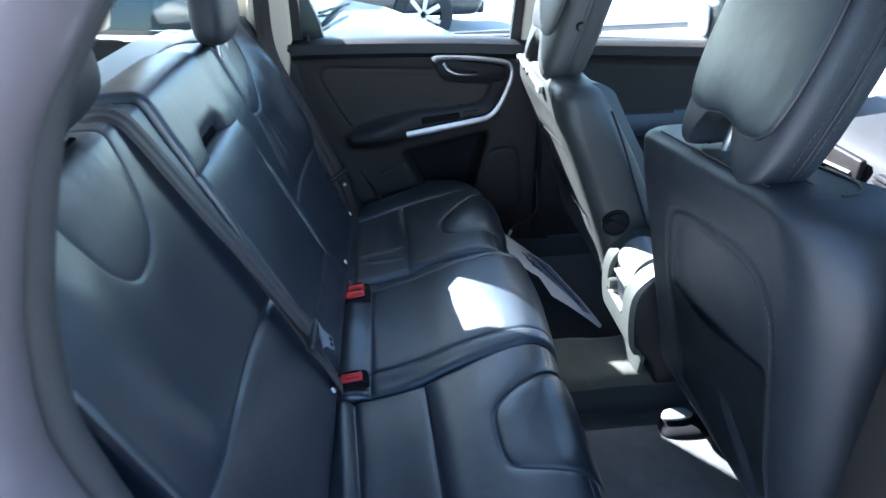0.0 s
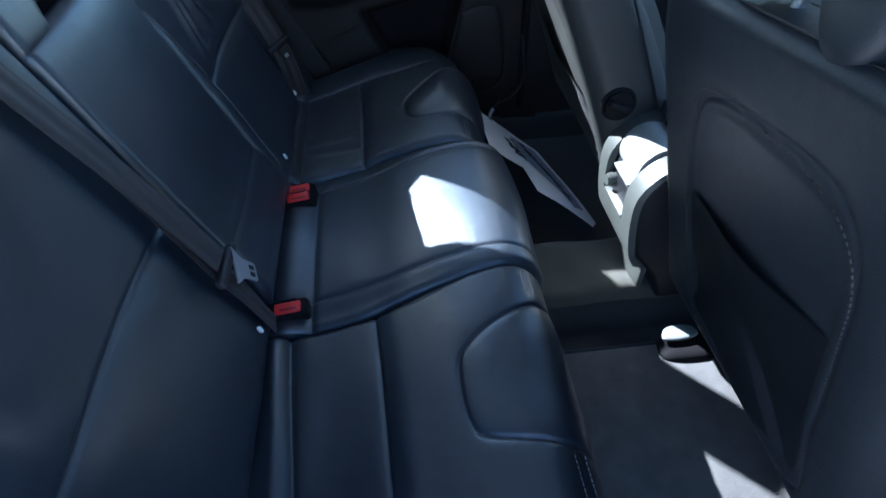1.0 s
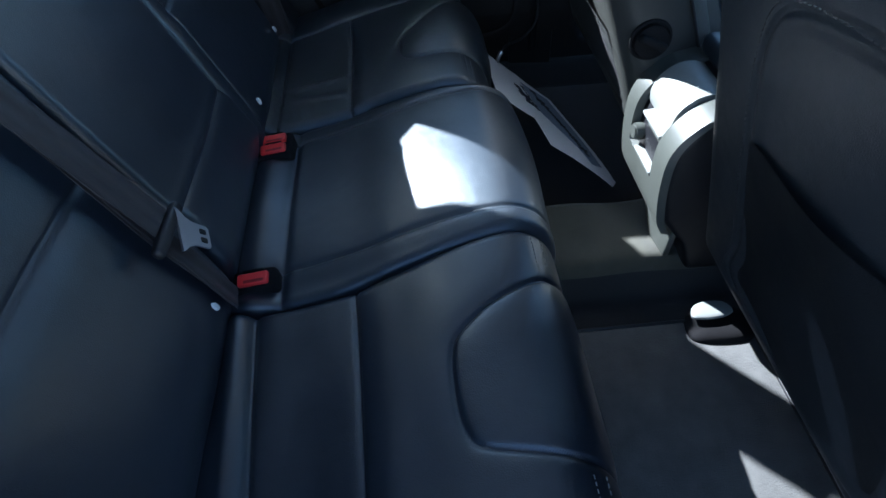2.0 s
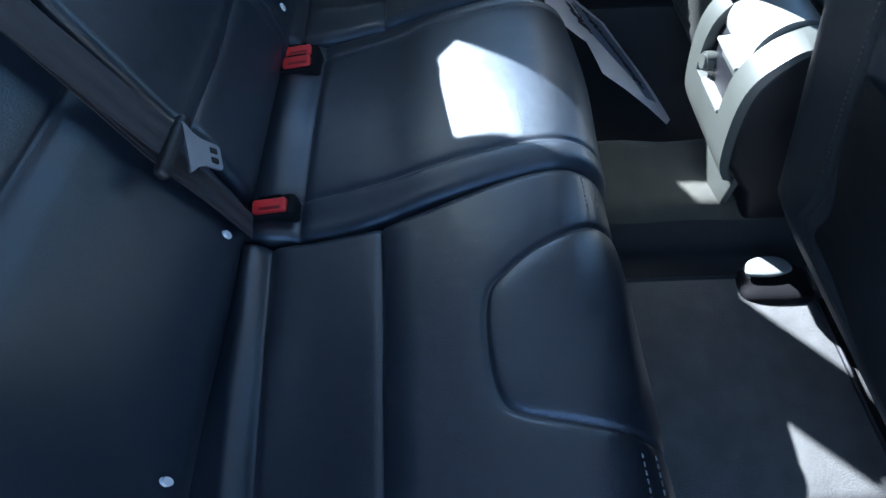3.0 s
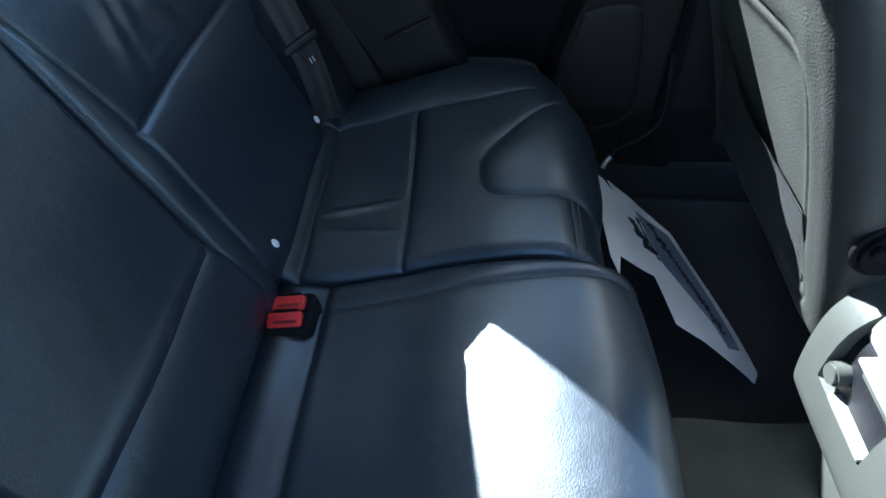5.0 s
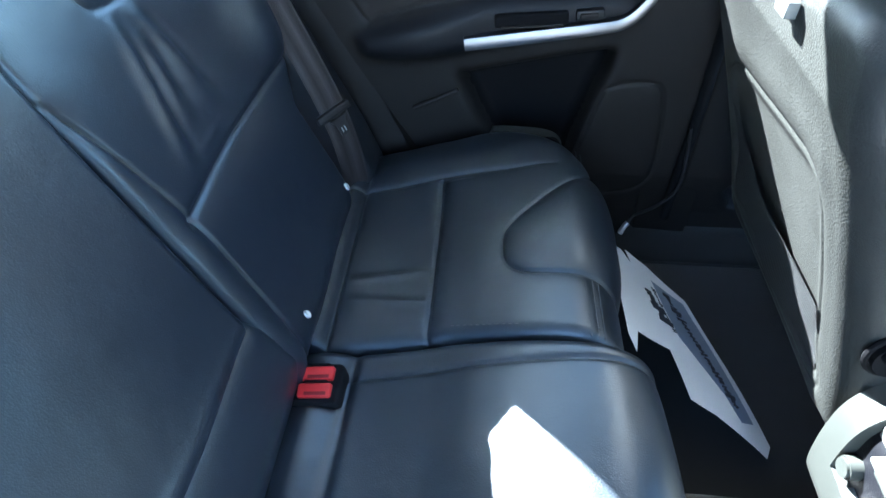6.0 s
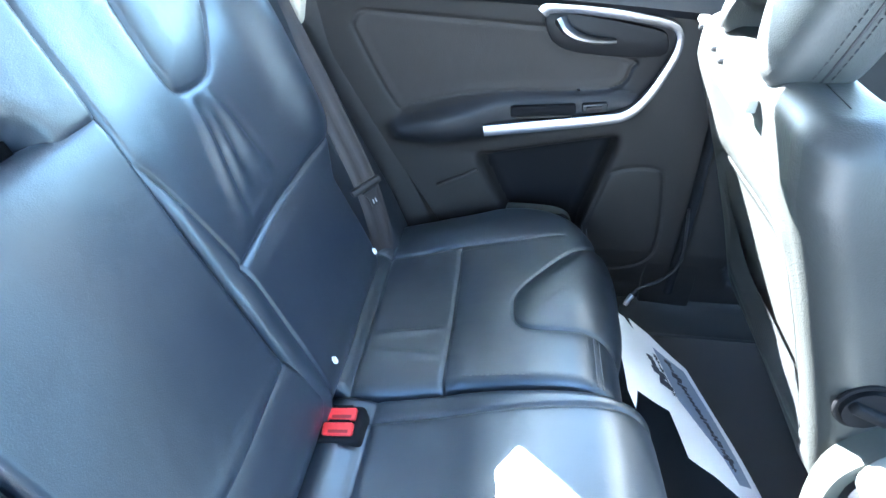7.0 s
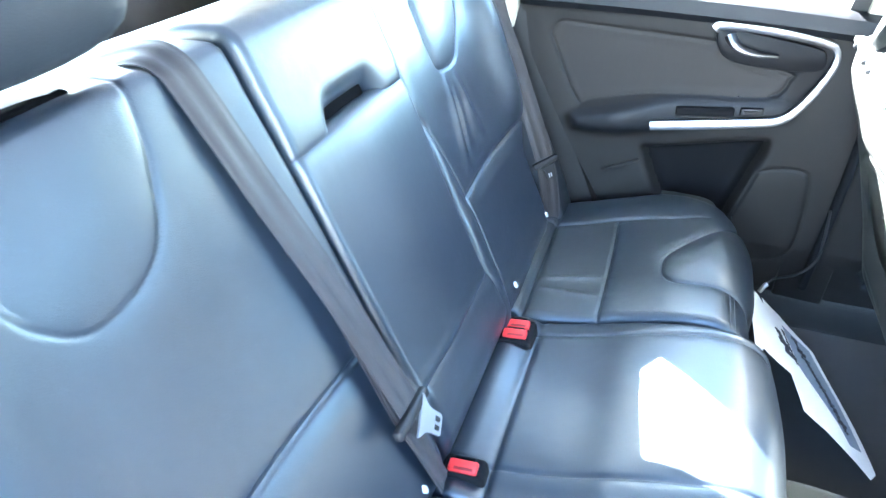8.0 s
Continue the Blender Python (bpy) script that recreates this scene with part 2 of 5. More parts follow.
def pad(profile, y0, y1, relief, cols=90, rows=110, edge=0.03, skirt=0.10, regions=None, power=2.0):
    """A stuffed pad: a profile of (x, z) carried from y0 to y1, with relief along its normal and rounded sides that go down to a skirt."""
    line = spline([(x, 0, z) for x, z in profile], 10)
    pts = np.array([(p.x, p.z) for p in line])
    run = np.r_[0, np.cumsum(np.hypot(*np.diff(pts, axis=0).T))]
    u = np.linspace(0, run[-1], rows)
    px, pz = np.interp(u, run, pts[:, 0]), np.interp(u, run, pts[:, 1])
    dx, dz = np.gradient(px), np.gradient(pz)
    size = np.hypot(dx, dz)
    nx, nz = -dz / size, dx / size
    v = np.linspace(0, 1, cols)
    v = v + 0.10 * np.sin(2 * np.pi * v) * -1 / (2 * np.pi) * 0.9
    X, V = np.meshgrid(px, v, indexing="ij")
    Z, U = np.meshgrid(pz, v, indexing="ij")[0], np.meshgrid(u, v, indexing="ij")[0]
    a, b = (np.broadcast_to(np.asarray(f(px, pz) if callable(f) else f, float), px.shape)[:, None] for f in (y0, y1))
    Y = a + (b - a) * V
    h = relief(X, Y, Z, U)
    d = np.minimum(Y - a, b - Y)
    k = np.clip((edge - d) / edge, 0, 1)
    h = h - edge * (1 - np.sqrt(np.maximum(0, 1 - k ** power)))
    P = np.stack([X + h * nx[:, None], Y, Z + h * nz[:, None]], -1)
    first, last = P[:, :1].copy(), P[:, -1:].copy()
    down = np.stack([nx, 0 * nx, nz], -1)[:, None]
    P = np.concatenate([first - skirt * down, first - 0.004 * down, P, last - 0.004 * down, last - skirt * down], 1)
    reg = None
    if regions is not None:
        reg = regions(X, Y, Z, U)[:-1, :-1]
        reg = np.concatenate([np.zeros((rows - 1, 2), int), reg, np.zeros((rows - 1, 2), int)], 1)
    return surface(P, reg)


def shell(outline, depth, centre, axis="x", rows=14, power=2.6, front=1.0, back=1.0):
    """A pillow with an outline of two coordinates, as thick as depth, rounded to its rim."""
    bm = bmesh.new()
    n = "xyz".index(axis)
    c = Vector((sum(p[0] for p in outline) / len(outline), sum(p[1] for p in outline) / len(outline)))
    k = len(outline)
    rings = []
    for i in range(2 * rows + 1):
        a = math.pi * (i / (2 * rows) - 0.5)
        r = abs(math.cos(a)) ** (2 / power)
        h = math.copysign(abs(math.sin(a)) ** (2 / power), a)
        h *= depth / 2 * (front if h > 0 else back)
        ring = []
        for p in outline:
            q = list(c + (Vector(p) - c) * r)
            q.insert(n, centre + h)
            ring.append(q)
        rings.append(ring)
    verts = [[bm.verts.new(q) for q in ring] for ring in rings[1:-1]]
    lo, hi = ([sum(q[m] for q in ring) / k for m in range(3)] for ring in (rings[0], rings[-1]))
    lo, hi = bm.verts.new(lo), bm.verts.new(hi)
    for r, q in zip(verts, verts[1:]):
        for j in range(k):
            bm.faces.new((r[j], r[(j + 1) % k], q[(j + 1) % k], q[j]))
    for j in range(k):
        bm.faces.new((lo, verts[0][j], verts[0][(j + 1) % k]))
        bm.faces.new((hi, verts[-1][(j + 1) % k], verts[-1][j]))
    return bm


def stitches(bm, path, normal, length=0.004, gap=0.003, r=0.0008):
    """A row of short threads along a line."""
    run, goal = 0.0, 0.0
    for a, b in zip(path, path[1:]):
        d = (b - a).length
        while goal <= run + d and d > 1e-6:
            p = a.lerp(b, (goal - run) / d)
            way = (b - a).normalized()
            lift = normal(p) if callable(normal) else Vector(normal)
            side = way.cross(lift).normalized()
            q = p + way * length
            up = lift * r
            vs = [bm.verts.new(w) for w in (p - side * r, p + side * r, q + side * r, q - side * r, p + up * 1.4, q + up * 1.4)]
            bm.faces.new((vs[0], vs[4], vs[5], vs[3])), bm.faces.new((vs[4], vs[1], vs[2], vs[5]))
            bm.faces.new((vs[0], vs[1], vs[4])), bm.faces.new((vs[3], vs[5], vs[2]))
            goal += length + gap
        run += d
    return bm


def structure(name, bm, mat, label, category, smooth=True):
    return tagged(part(name, bm, mat, None, "", smooth), label, category, kind="structure")


def tapered(bm, lean=0.25, belt=1.15):
    """Sides lean inwards above the belt line."""
    for v in bm.verts:
        if v.co.z > belt:
            v.co.y -= math.copysign((v.co.z - belt) * lean, v.co.y)
    return bm


def mirrored(bm):
    for v in bm.verts:
        v.co.y = -v.co.y
    bmesh.ops.reverse_faces(bm, faces=bm.faces)
    return bm


# ---- ground and the car's shell ----
gb = bmesh.new()
bmesh.ops.create_grid(gb, x_segments=40, y_segments=40, size=400)
structure("ground", gb, CONCRETE, "pale sunlit concrete of the car park", "ground")

# cabin floor: two footwells, a low tunnel and the sill sides
fx = np.linspace(-0.35, 1.75, 90)
fy = np.linspace(-0.74, 0.74, 240)
FX, FY = np.meshgrid(fx, fy, indexing="ij")
hump = 1 / (1 + np.exp(-(0.095 - np.abs(FY - 0.05)) / 0.006))
sill = 1 / (1 + np.exp(-(np.abs(FY) - 0.69) / 0.01))
toe = np.clip((FX - 1.35) / 0.4, 0, 1)
FZ = 0.40 + 0.09 * hump + 0.06 * sill + 0.22 * toe + 0.004 * np.sin(FX * 31) * np.cos(FY * 23)
# one carpet in two tones: tunnel lightened for window light, footwells darkened for shade
floors = surface(np.stack([FX, FY, FZ], -1), (hump > 0.5).astype(int)[:-1, :-1])
floor_carpet = structure("floor", floors[0], CARPET, "dark charcoal carpet of the cabin floor", "floor")
part("tunnel_carpet", floors[1], LIT_TUNNEL_CARPET, floor_carpet, "carpet over the low tunnel, lightened for window light")
structure("underbody", block(bmesh.new(), (0.3, 0, 0.32), (2.9, 1.5, 0.06), 0.01), BLACK, "black underside of the car", "underbody")

BELT = 1.15
# the two sides: rear quarter, pillars, rails
for far in (True, False):
    flip = (lambda bm: bm) if far else mirrored
    word = "far" if far else "near"
    structure("side_panel", flip(prism([(-1.0, 0.4), (0.10, 0.4), (0.10 - (0 if far else 0.06), 0.62), (0.02 - (0 if far else 0.08), 0.80), (-0.09 - (0 if far else 0.08), 1.0), (-0.115 - (0 if far else 0.06), BELT), (-0.30, 1.16), (-1.0, 1.20)], "y", 0.715, 0.80 if far else 0.75, 0.008)),
              TRIM, "charcoal moulded side trim beside the rear seat", "side trim")
    back = 0.0 if far else -0.10
    shift = 0.0 if far else 0.09
    structure("pillar_rear", flip(tapered(prism(([(-0.140, 1.045), (-0.128, 1.10)] if far else []) + [(-0.115 + back, BELT + 0.002)] + [(-0.105 + back, 1.30), (-0.085 + back, 1.42), (-0.04 + back, 1.57)] + ([(-0.10, 1.57), (-0.149, 1.45), (-0.190, 1.376), (-0.206, 1.313), (-0.217, 1.260), (-0.238, 1.172)] if far else [(-0.17, 1.57), (-0.20, 1.45), (-0.235, 1.30), (-0.255, 1.172)]), "y", 0.69, 0.79 if far else 0.74, 0.012))),
              BEIGE if far else TRIM, "beige cloth-covered pillar behind the rear door" if far else "dark trimmed pillar behind the open doorway", "pillar")
    structure("pillar_tail", flip(tapered(prism([(-0.62, 1.20), (-0.98, 1.222), (-0.92, 1.40), (-0.80, 1.57), (-0.52, 1.57), (-0.50, 1.48)], "y", 0.68, 0.78, 0.01))),
              BEIGE, "beige tail pillar beside the tailgate", "pillar")
    structure("pillar_centre_lower", flip(prism([(0.550 + shift, 0.45), (0.66 + shift, 0.45), (0.66 + shift, 1.12), (0.53 + shift, 1.12)], "y", 0.722 if far else 0.70, 0.78, 0.006)),
              TRIM, "charcoal lower trim of the centre pillar", "pillar")
    structure("pillar_centre", flip(tapered(prism([(x + (0 if far else 0.09), z) for x, z in ((0.62, 1.122), (0.66, 1.35), (0.70, 1.57), (0.57, 1.57), (0.55, 1.35), (0.54, 1.122))], "y", 0.71 if far else 0.70, 0.78, 0.008))),
              BEIGE, "beige trimmed centre pillar between the doors", "pillar")
    structure("pillar_front", flip(tapered(prism([(1.62, 1.06), (1.72, 1.06), (1.12, 1.55), (1.02, 1.57)], "y", 0.66, 0.74, 0.01), 0.25, 1.06)),
              BEIGE, "beige windscreen pillar", "pillar")
    structure("roof_rail", flip(tapered(prism([(-0.80, 1.53), (1.05, 1.53), (1.05, 1.60), (-0.80, 1.60)], "y", 0.62, 0.78, 0.015))),
              BEIGE, "beige roof rail above the doors", "roof rail")
    # unseen slanting bar and rising ledge, added to shape the cushion's sun patch
    structure("sun_cut_bar", flip(tapered(prism([(-0.16, 1.165), (-0.16, 1.250), (-0.25, 1.295), (-0.312, 1.322), (-0.420, 1.461), (-0.378, 1.480), (-0.350, 1.505), (-0.325, 1.535), (-0.42, 1.535), (-0.475, 1.47), (-0.375, 1.32), (-0.36, 1.215), (-0.37, 1.165)], "y", 0.741, 0.755, 0))),
              BEIGE, "unseen beige bar and ledge added to cut the sun", "trim", False)
    qg = flip(tapered(prism([(-0.18, 1.175), (-0.62, 1.20), (-0.50, 1.53), (-0.16, 1.53)], "y", 0.760, 0.764, 0)))
    pane = structure("window_quarter", qg, GLASS, "small fixed rear quarter window", "window", False)
    pane.visible_shadow = False

rx = np.linspace(-0.85, 1.06, 30)
ry = np.linspace(-0.62, 0.62, 30)
RX, RY = np.meshgrid(rx, ry, indexing="ij")
RZ = 1.635 - 0.12 * (RY / 0.62) ** 4 * 0.7 - 0.03 * ((RX - 0.2) / 0.9) ** 2
roof = surface_plain(np.stack([RX, RY, RZ], -1))
bmesh.ops.solidify(roof, geom=roof.faces[:], thickness=-0.03)
structure("ceiling", roof, HEADLINER, "grey cloth headliner", "headliner")

# tail: load cover, tailgate with its window
structure("tailgate", prism([(-1.02, 0.4), (-0.94, 0.4), (-0.93, 1.05), (-0.96, 1.14), (-1.06, 1.14)], "y", -0.72, 0.72, 0.012), TRIM, "charcoal lower tailgate trim", "tailgate")
structure("tailgate_header", prism([(-0.86, 1.50), (-0.78, 1.52), (-0.78, 1.58), (-0.88, 1.56)], "y", -0.56, 0.56, 0.01), BEIGE, "beige tailgate header", "tailgate")
rear_glass = structure("window_rear", prism([(-1.02, 1.14), (-1.015, 1.14), (-0.845, 1.52), (-0.85, 1.52)], "y", -0.62, 0.62, 0), GLASS, "wide sloping tailgate window", "window", False)
rear_glass.visible_shadow = False
structure("load_floor", block(bmesh.new(), (-0.66, 0, 0.72), (0.62, 1.42, 0.03), 0.005), CARPET, "dark carpeted boot floor", "floor")

# front: bulkhead, windscreen
structure("bulkhead", prism([(1.71, 0.4), (1.78, 0.4), (1.78, 0.90), (1.71, 0.90)], "y", -0.74, 0.74, 0.01), BLACK, "black front bulkhead", "bulkhead")
screen = structure("windscreen", prism([(1.74, 0.92), (1.745, 0.92), (1.065, 1.565), (1.06, 1.565)], "y", -0.62, 0.62, 0), GLASS, "large sloping windscreen", "windscreen", False)
screen.visible_shadow = False
structure("bonnet", prism([(1.79, 0.89), (2.0, 0.94), (2.55, 0.88), (2.65, 0.75), (2.65, 0.4), (1.79, 0.4)], "y", -0.82, 0.82, 0.04, 3), PAINT, "silver bonnet of the car", "bonnet")
# the open doorway on the camera's side: painted rear edge and its rubber seal
edge = spline([(0.17, -0.77, 0.45), (0.08, -0.77, 0.62), (-0.03, -0.77, 0.80), (-0.098, -0.77, 1.0), (-0.124, -0.77, 1.126), (-0.125, -0.77, 1.19), (-0.105, -0.77, 1.286), (-0.062, -0.765, 1.40), (-0.02, -0.76, 1.463), (0.06, -0.74, 1.56)], 8)
structure("doorway_edge", sweep(bmesh.new(), [p + Vector((-0.032, -0.030, 0)) for p in edge], circle(0.052, 16), (0, 1, 0)), PAINT, "silver painted edge of the open rear doorway", "doorway")
structure("doorway_seal", sweep(bmesh.new(), [p + Vector((0.012, 0.010, 0)) for p in edge], circle(0.016, 12), (0, 1, 0)), RUBBER, "black rubber seal of the open rear doorway", "door seal")


# ---- rear seats ----
BACK = [(-0.36, 1.00), (-0.356, 1.17), (-0.338, 1.218), (-0.300, 1.239), (-0.252, 1.243), (-0.234, 1.240), (-0.2235, 1.226), (-0.203, 1.178), (-0.168, 1.10), (-0.122, 0.99), (-0.08, 0.89), (-0.038, 0.79), (-0.004, 0.71), (0.008, 0.66), (-0.01, 0.60)]
SEAT = [(-0.05, 0.615), (0.0, 0.640), (0.05, 0.645), (0.11, 0.652), (0.18, 0.672), (0.24, 0.698), (0.30, 0.718), (0.36, 0.730), (0.405, 0.730), (0.44, 0.712), (0.462, 0.675), (0.468, 0.62), (0.462, 0.50)]
INSERT_BACK = {True: rounded([(0.280, 1.36), (0.284, 1.22), (0.284, 1.14), (0.288, 1.104), (0.297, 1.084), (0.318, 1.077), (0.350, 1.074), (0.374, 1.077), (0.392, 1.086), (0.425, 1.113), (0.462, 1.155), (0.482, 1.23), (0.49, 1.36)]),
               False: rounded([(0.262, 1.36), (0.280, 1.22), (0.299, 1.17), (0.325, 1.128), (0.36, 1.107), (0.40, 1.100), (0.426, 1.103), (0.448, 1.119), (0.465, 1.15), (0.478, 1.24), (0.485, 1.36)])}
INSERT_SEAT = {False: rounded([(0.58, 0.23), (0.44, 0.252), (0.42, 0.256), (0.352, 0.288), (0.308, 0.324), (0.296, 0.352), (0.295, 0.406), (0.300, 0.443), (0.314, 0.464), (0.353, 0.477), (0.443, 0.494), (0.58, 0.51)]),
               True: rounded([(0.58, 0.60), (0.44, 0.565), (0.381, 0.525), (0.311, 0.465), (0.273, 0.420), (0.267, 0.385), (0.272, 0.348), (0.292, 0.325), (0.33, 0.315), (0.40, 0.311), (0.58, 0.300)])}


def outer_back(far):
    creases = [((0.312, 1.070), (0.268, 0.905), 0.0064), ((0.350, 1.065), (0.385, 0.925), 0.0048), ((0.330, 1.055), (0.322, 0.935), 0.0040)]

    def relief(x, y, z, u):
        yy = np.abs(y)
        d = inside(INSERT_BACK[far], yy - (0 if far else 0.028), z)
        h = groove(d, 0.0024, 0.004 if far else 0.0026) + np.where(d < 0, (0.005 if far else 0.0025) * np.clip(-d / 0.05, 0, 1) ** 0.6, 0)
        h += (0.030 if far else 0.012) * bump_at(yy - 0.565, 0.055) / (1 + np.exp(-(z - 0.90) / 0.02)) / (1 + np.exp((z - 1.17) / 0.02))
        h += 0.002 * bump_at(yy - 0.175, 0.03)
        h -= 0.010 * bump_at(yy - 0.37, 0.12) * bump_at(z - 0.98, 0.14)
        h += groove(np.where(yy > 0.185, z - 0.893 - 0.01 * (yy - 0.36), 1), 0.003, 0.005)
        h += np.where(z < 0.893, 0.0025 * np.clip((0.893 - z) / 0.030, 0, 1) * np.clip((0.70 - 0.60 + z - 0.62) / 0.1, 0, 1), 0)
        if far:
            # a roll beside the armrest, which starts as a point and widens downwards
            rim = 0.152 + 0.050 * np.clip((1.06 - z) / 0.16, 0, 1) ** 0.7
            h += groove(yy - rim, 0.003, 0.006) * np.clip((1.06 - z) / 0.03, 0, 1)
            h += 0.007 * bump_at(yy - (0.148 + rim) / 2, (rim - 0.148) / 2 + 0.003) * np.clip((1.05 - z) / 0.06, 0, 1)
            for (a, b), (c, e), deep in creases:
                t = np.clip((z - b) / (e - b), 0, 1)
                line = a + (c - a) * t + 0.004 * np.sin(t * 5)
                wave = np.sin(np.pi * np.clip((z - e) / (b - e), 0, 1))
                h += wave * (deep * bump_at(yy - line, 0.009 + 0.009 * t) - 0.6 * deep * bump_at(yy - line - 0.018 - 0.006 * t, 0.011))
            h += 0.0015 * bump_at(z - 0.915, 0.005) * bump_at(yy - 0.33, 0.03)
        else:
            h += 0.003 * np.sin(14 * z + 9 * yy) * bump_at(yy - 0.40, 0.12)
        return h + 0.0016 * np.sin(23 * yy + 11 * z)

    def regions(x, y, z, u):
        d = inside(INSERT_BACK[far], np.abs(y) - (0 if far else 0.028), z)
        return np.where(d < 0, 1, np.where((z < 0.893) & (np.abs(y) > 0.192) & (u > 0.4), 2, 0))
    if far:
        return pad(BACK, lambda x, z: 0.150 + 0 * z, lambda x, z: np.where(z > 0.92, 0.60, 0.535 + 0.065 * np.clip((z - 0.84) / 0.08, 0, 1)), relief, 210, 300, 0.012, 0.05, regions)
    return pad(BACK, lambda x, z: -0.66 + 0 * z, lambda x, z: -0.160 + 0 * z, relief, 210, 300, 0.012, 0.05, regions)


def outer_cushion(far):
    def relief(x, y, z, u):
        yy = np.abs(y)
        top = z > 0.60
        d = inside(INSERT_SEAT[far], np.where(top, x, 0.47 + (0.6 - z)), yy)
        h = groove(d, 0.0024, 0.0045) + np.where(d < 0, (0.014 * (1 - (1 - np.clip(-d / 0.085, 0, 1)) ** 2) if far else 0.003 * np.clip(-d / 0.055, 0, 1) ** 0.6), 0)
        h -= (0.004 if far else 0.010) * bump_at(yy - 0.40, 0.09) * bump_at(x - 0.40, 0.05)
        seam = 0.167 + 0 * yy if far else 0.181 + 0.05 * (yy - 0.24)
        roll = 0.026 + 0 * yy if far else 0.044 + 0.085 * (yy - 0.25)
        h += groove(np.where(yy < 0.57, x - seam, 1), 0.003, 0.005) + 0.003 * bump_at(x - seam - 0.026, 0.022) * (yy < 0.56)
        h += groove(x - roll, 0.005, 0.008) + 0.010 * bump_at(x - roll + 0.022, 0.016)
        h += (0.025 if far else 0.034) * bump_at(yy - 0.635, 0.085 if far else 0.05) * (bump_at(x - 0.16, 0.11) if far else bump_at(x - 0.24, 0.15))
        h += groove(np.where(z > 0.6, x - (0.388 if far else 0.422), 1), 0.0025, 0.0010) * np.clip(d / 0.02, 0, 1)
        h += groove(yy - 0.575 + 0.1 * np.clip(x - 0.2, 0, 1), 0.0032, 0.005) * np.clip((0.36 - x) / 0.08, 0, 1)
        if far:
            h += 0.004 * bump_at(yy - 0.36 - 0.1 * (x - 0.1), 0.008) * bump_at(x - 0.10, 0.05)
            h += 0.003 * bump_at(yy - 0.31 + 0.15 * (x - 0.1), 0.008) * bump_at(x - 0.11, 0.05)
        return h + 0.0012 * np.sin(31 * x + 17 * yy)

    def regions(x, y, z, u):
        d = inside(INSERT_SEAT[far], np.where(z > 0.60, x, 0.47 + (0.6 - z)), np.abs(y))
        return np.where(d < 0, 1, np.where((x < (0.167 if far else 0.181 + 0.05 * (np.abs(y) - 0.24))) & (np.abs(y) < 0.575), 2, 0))
    inner = lambda x, z: 0.228 - 0.035 * np.clip((x - 0.20) / 0.22, 0, 1)
    outer = lambda x, z: 0.69 - 0.13 * np.clip((x - 0.24) / 0.20, 0, 1) ** 2
    if far:
        short = [(x - 0.032 * min(1, max(0, (x - 0.28) / 0.14)), z) for x, z in SEAT]
        return pad(short, inner, lambda x, z: outer(x + 0.02, z), relief, 200, 290, 0.020, 0.10, regions)
    wide = [(x - 0.008 * min(1, max(0, (x - 0.30) / 0.12)), z) for x, z in SEAT]
    return pad(wide, lambda x, z: -outer(x - 0.02, z), lambda x, z: -inner(x, z) + 0.028, relief, 200, 290, 0.020, 0.10, regions)


def head_restraint(seat, yc, base, low, wide=0.125, deep=0.115):
    out = rounded([(yc - wide, low + 0.02), (yc - wide * 1.02, low + 0.10), (yc - wide * 0.85, low + 0.175), (yc, low + 0.195), (yc + wide * 0.85, low + 0.175), (yc + wide * 1.02, low + 0.10), (yc + wide, low + 0.02), (yc, low)], 5)
    ob = under("head_restraint", shell(out, deep, base, "x", 10, 3.4), LEATHER_DULL, seat, "black leather head restraint")
    for s in (-0.035, 0.035):
        under("post", sweep(bmesh.new(), [Vector((base, yc + s, 1.20)), Vector((base, yc + s, low + 0.03))], circle(0.006, 10), (1, 0, 0)), STEEL, ob, "steel post")
    return ob


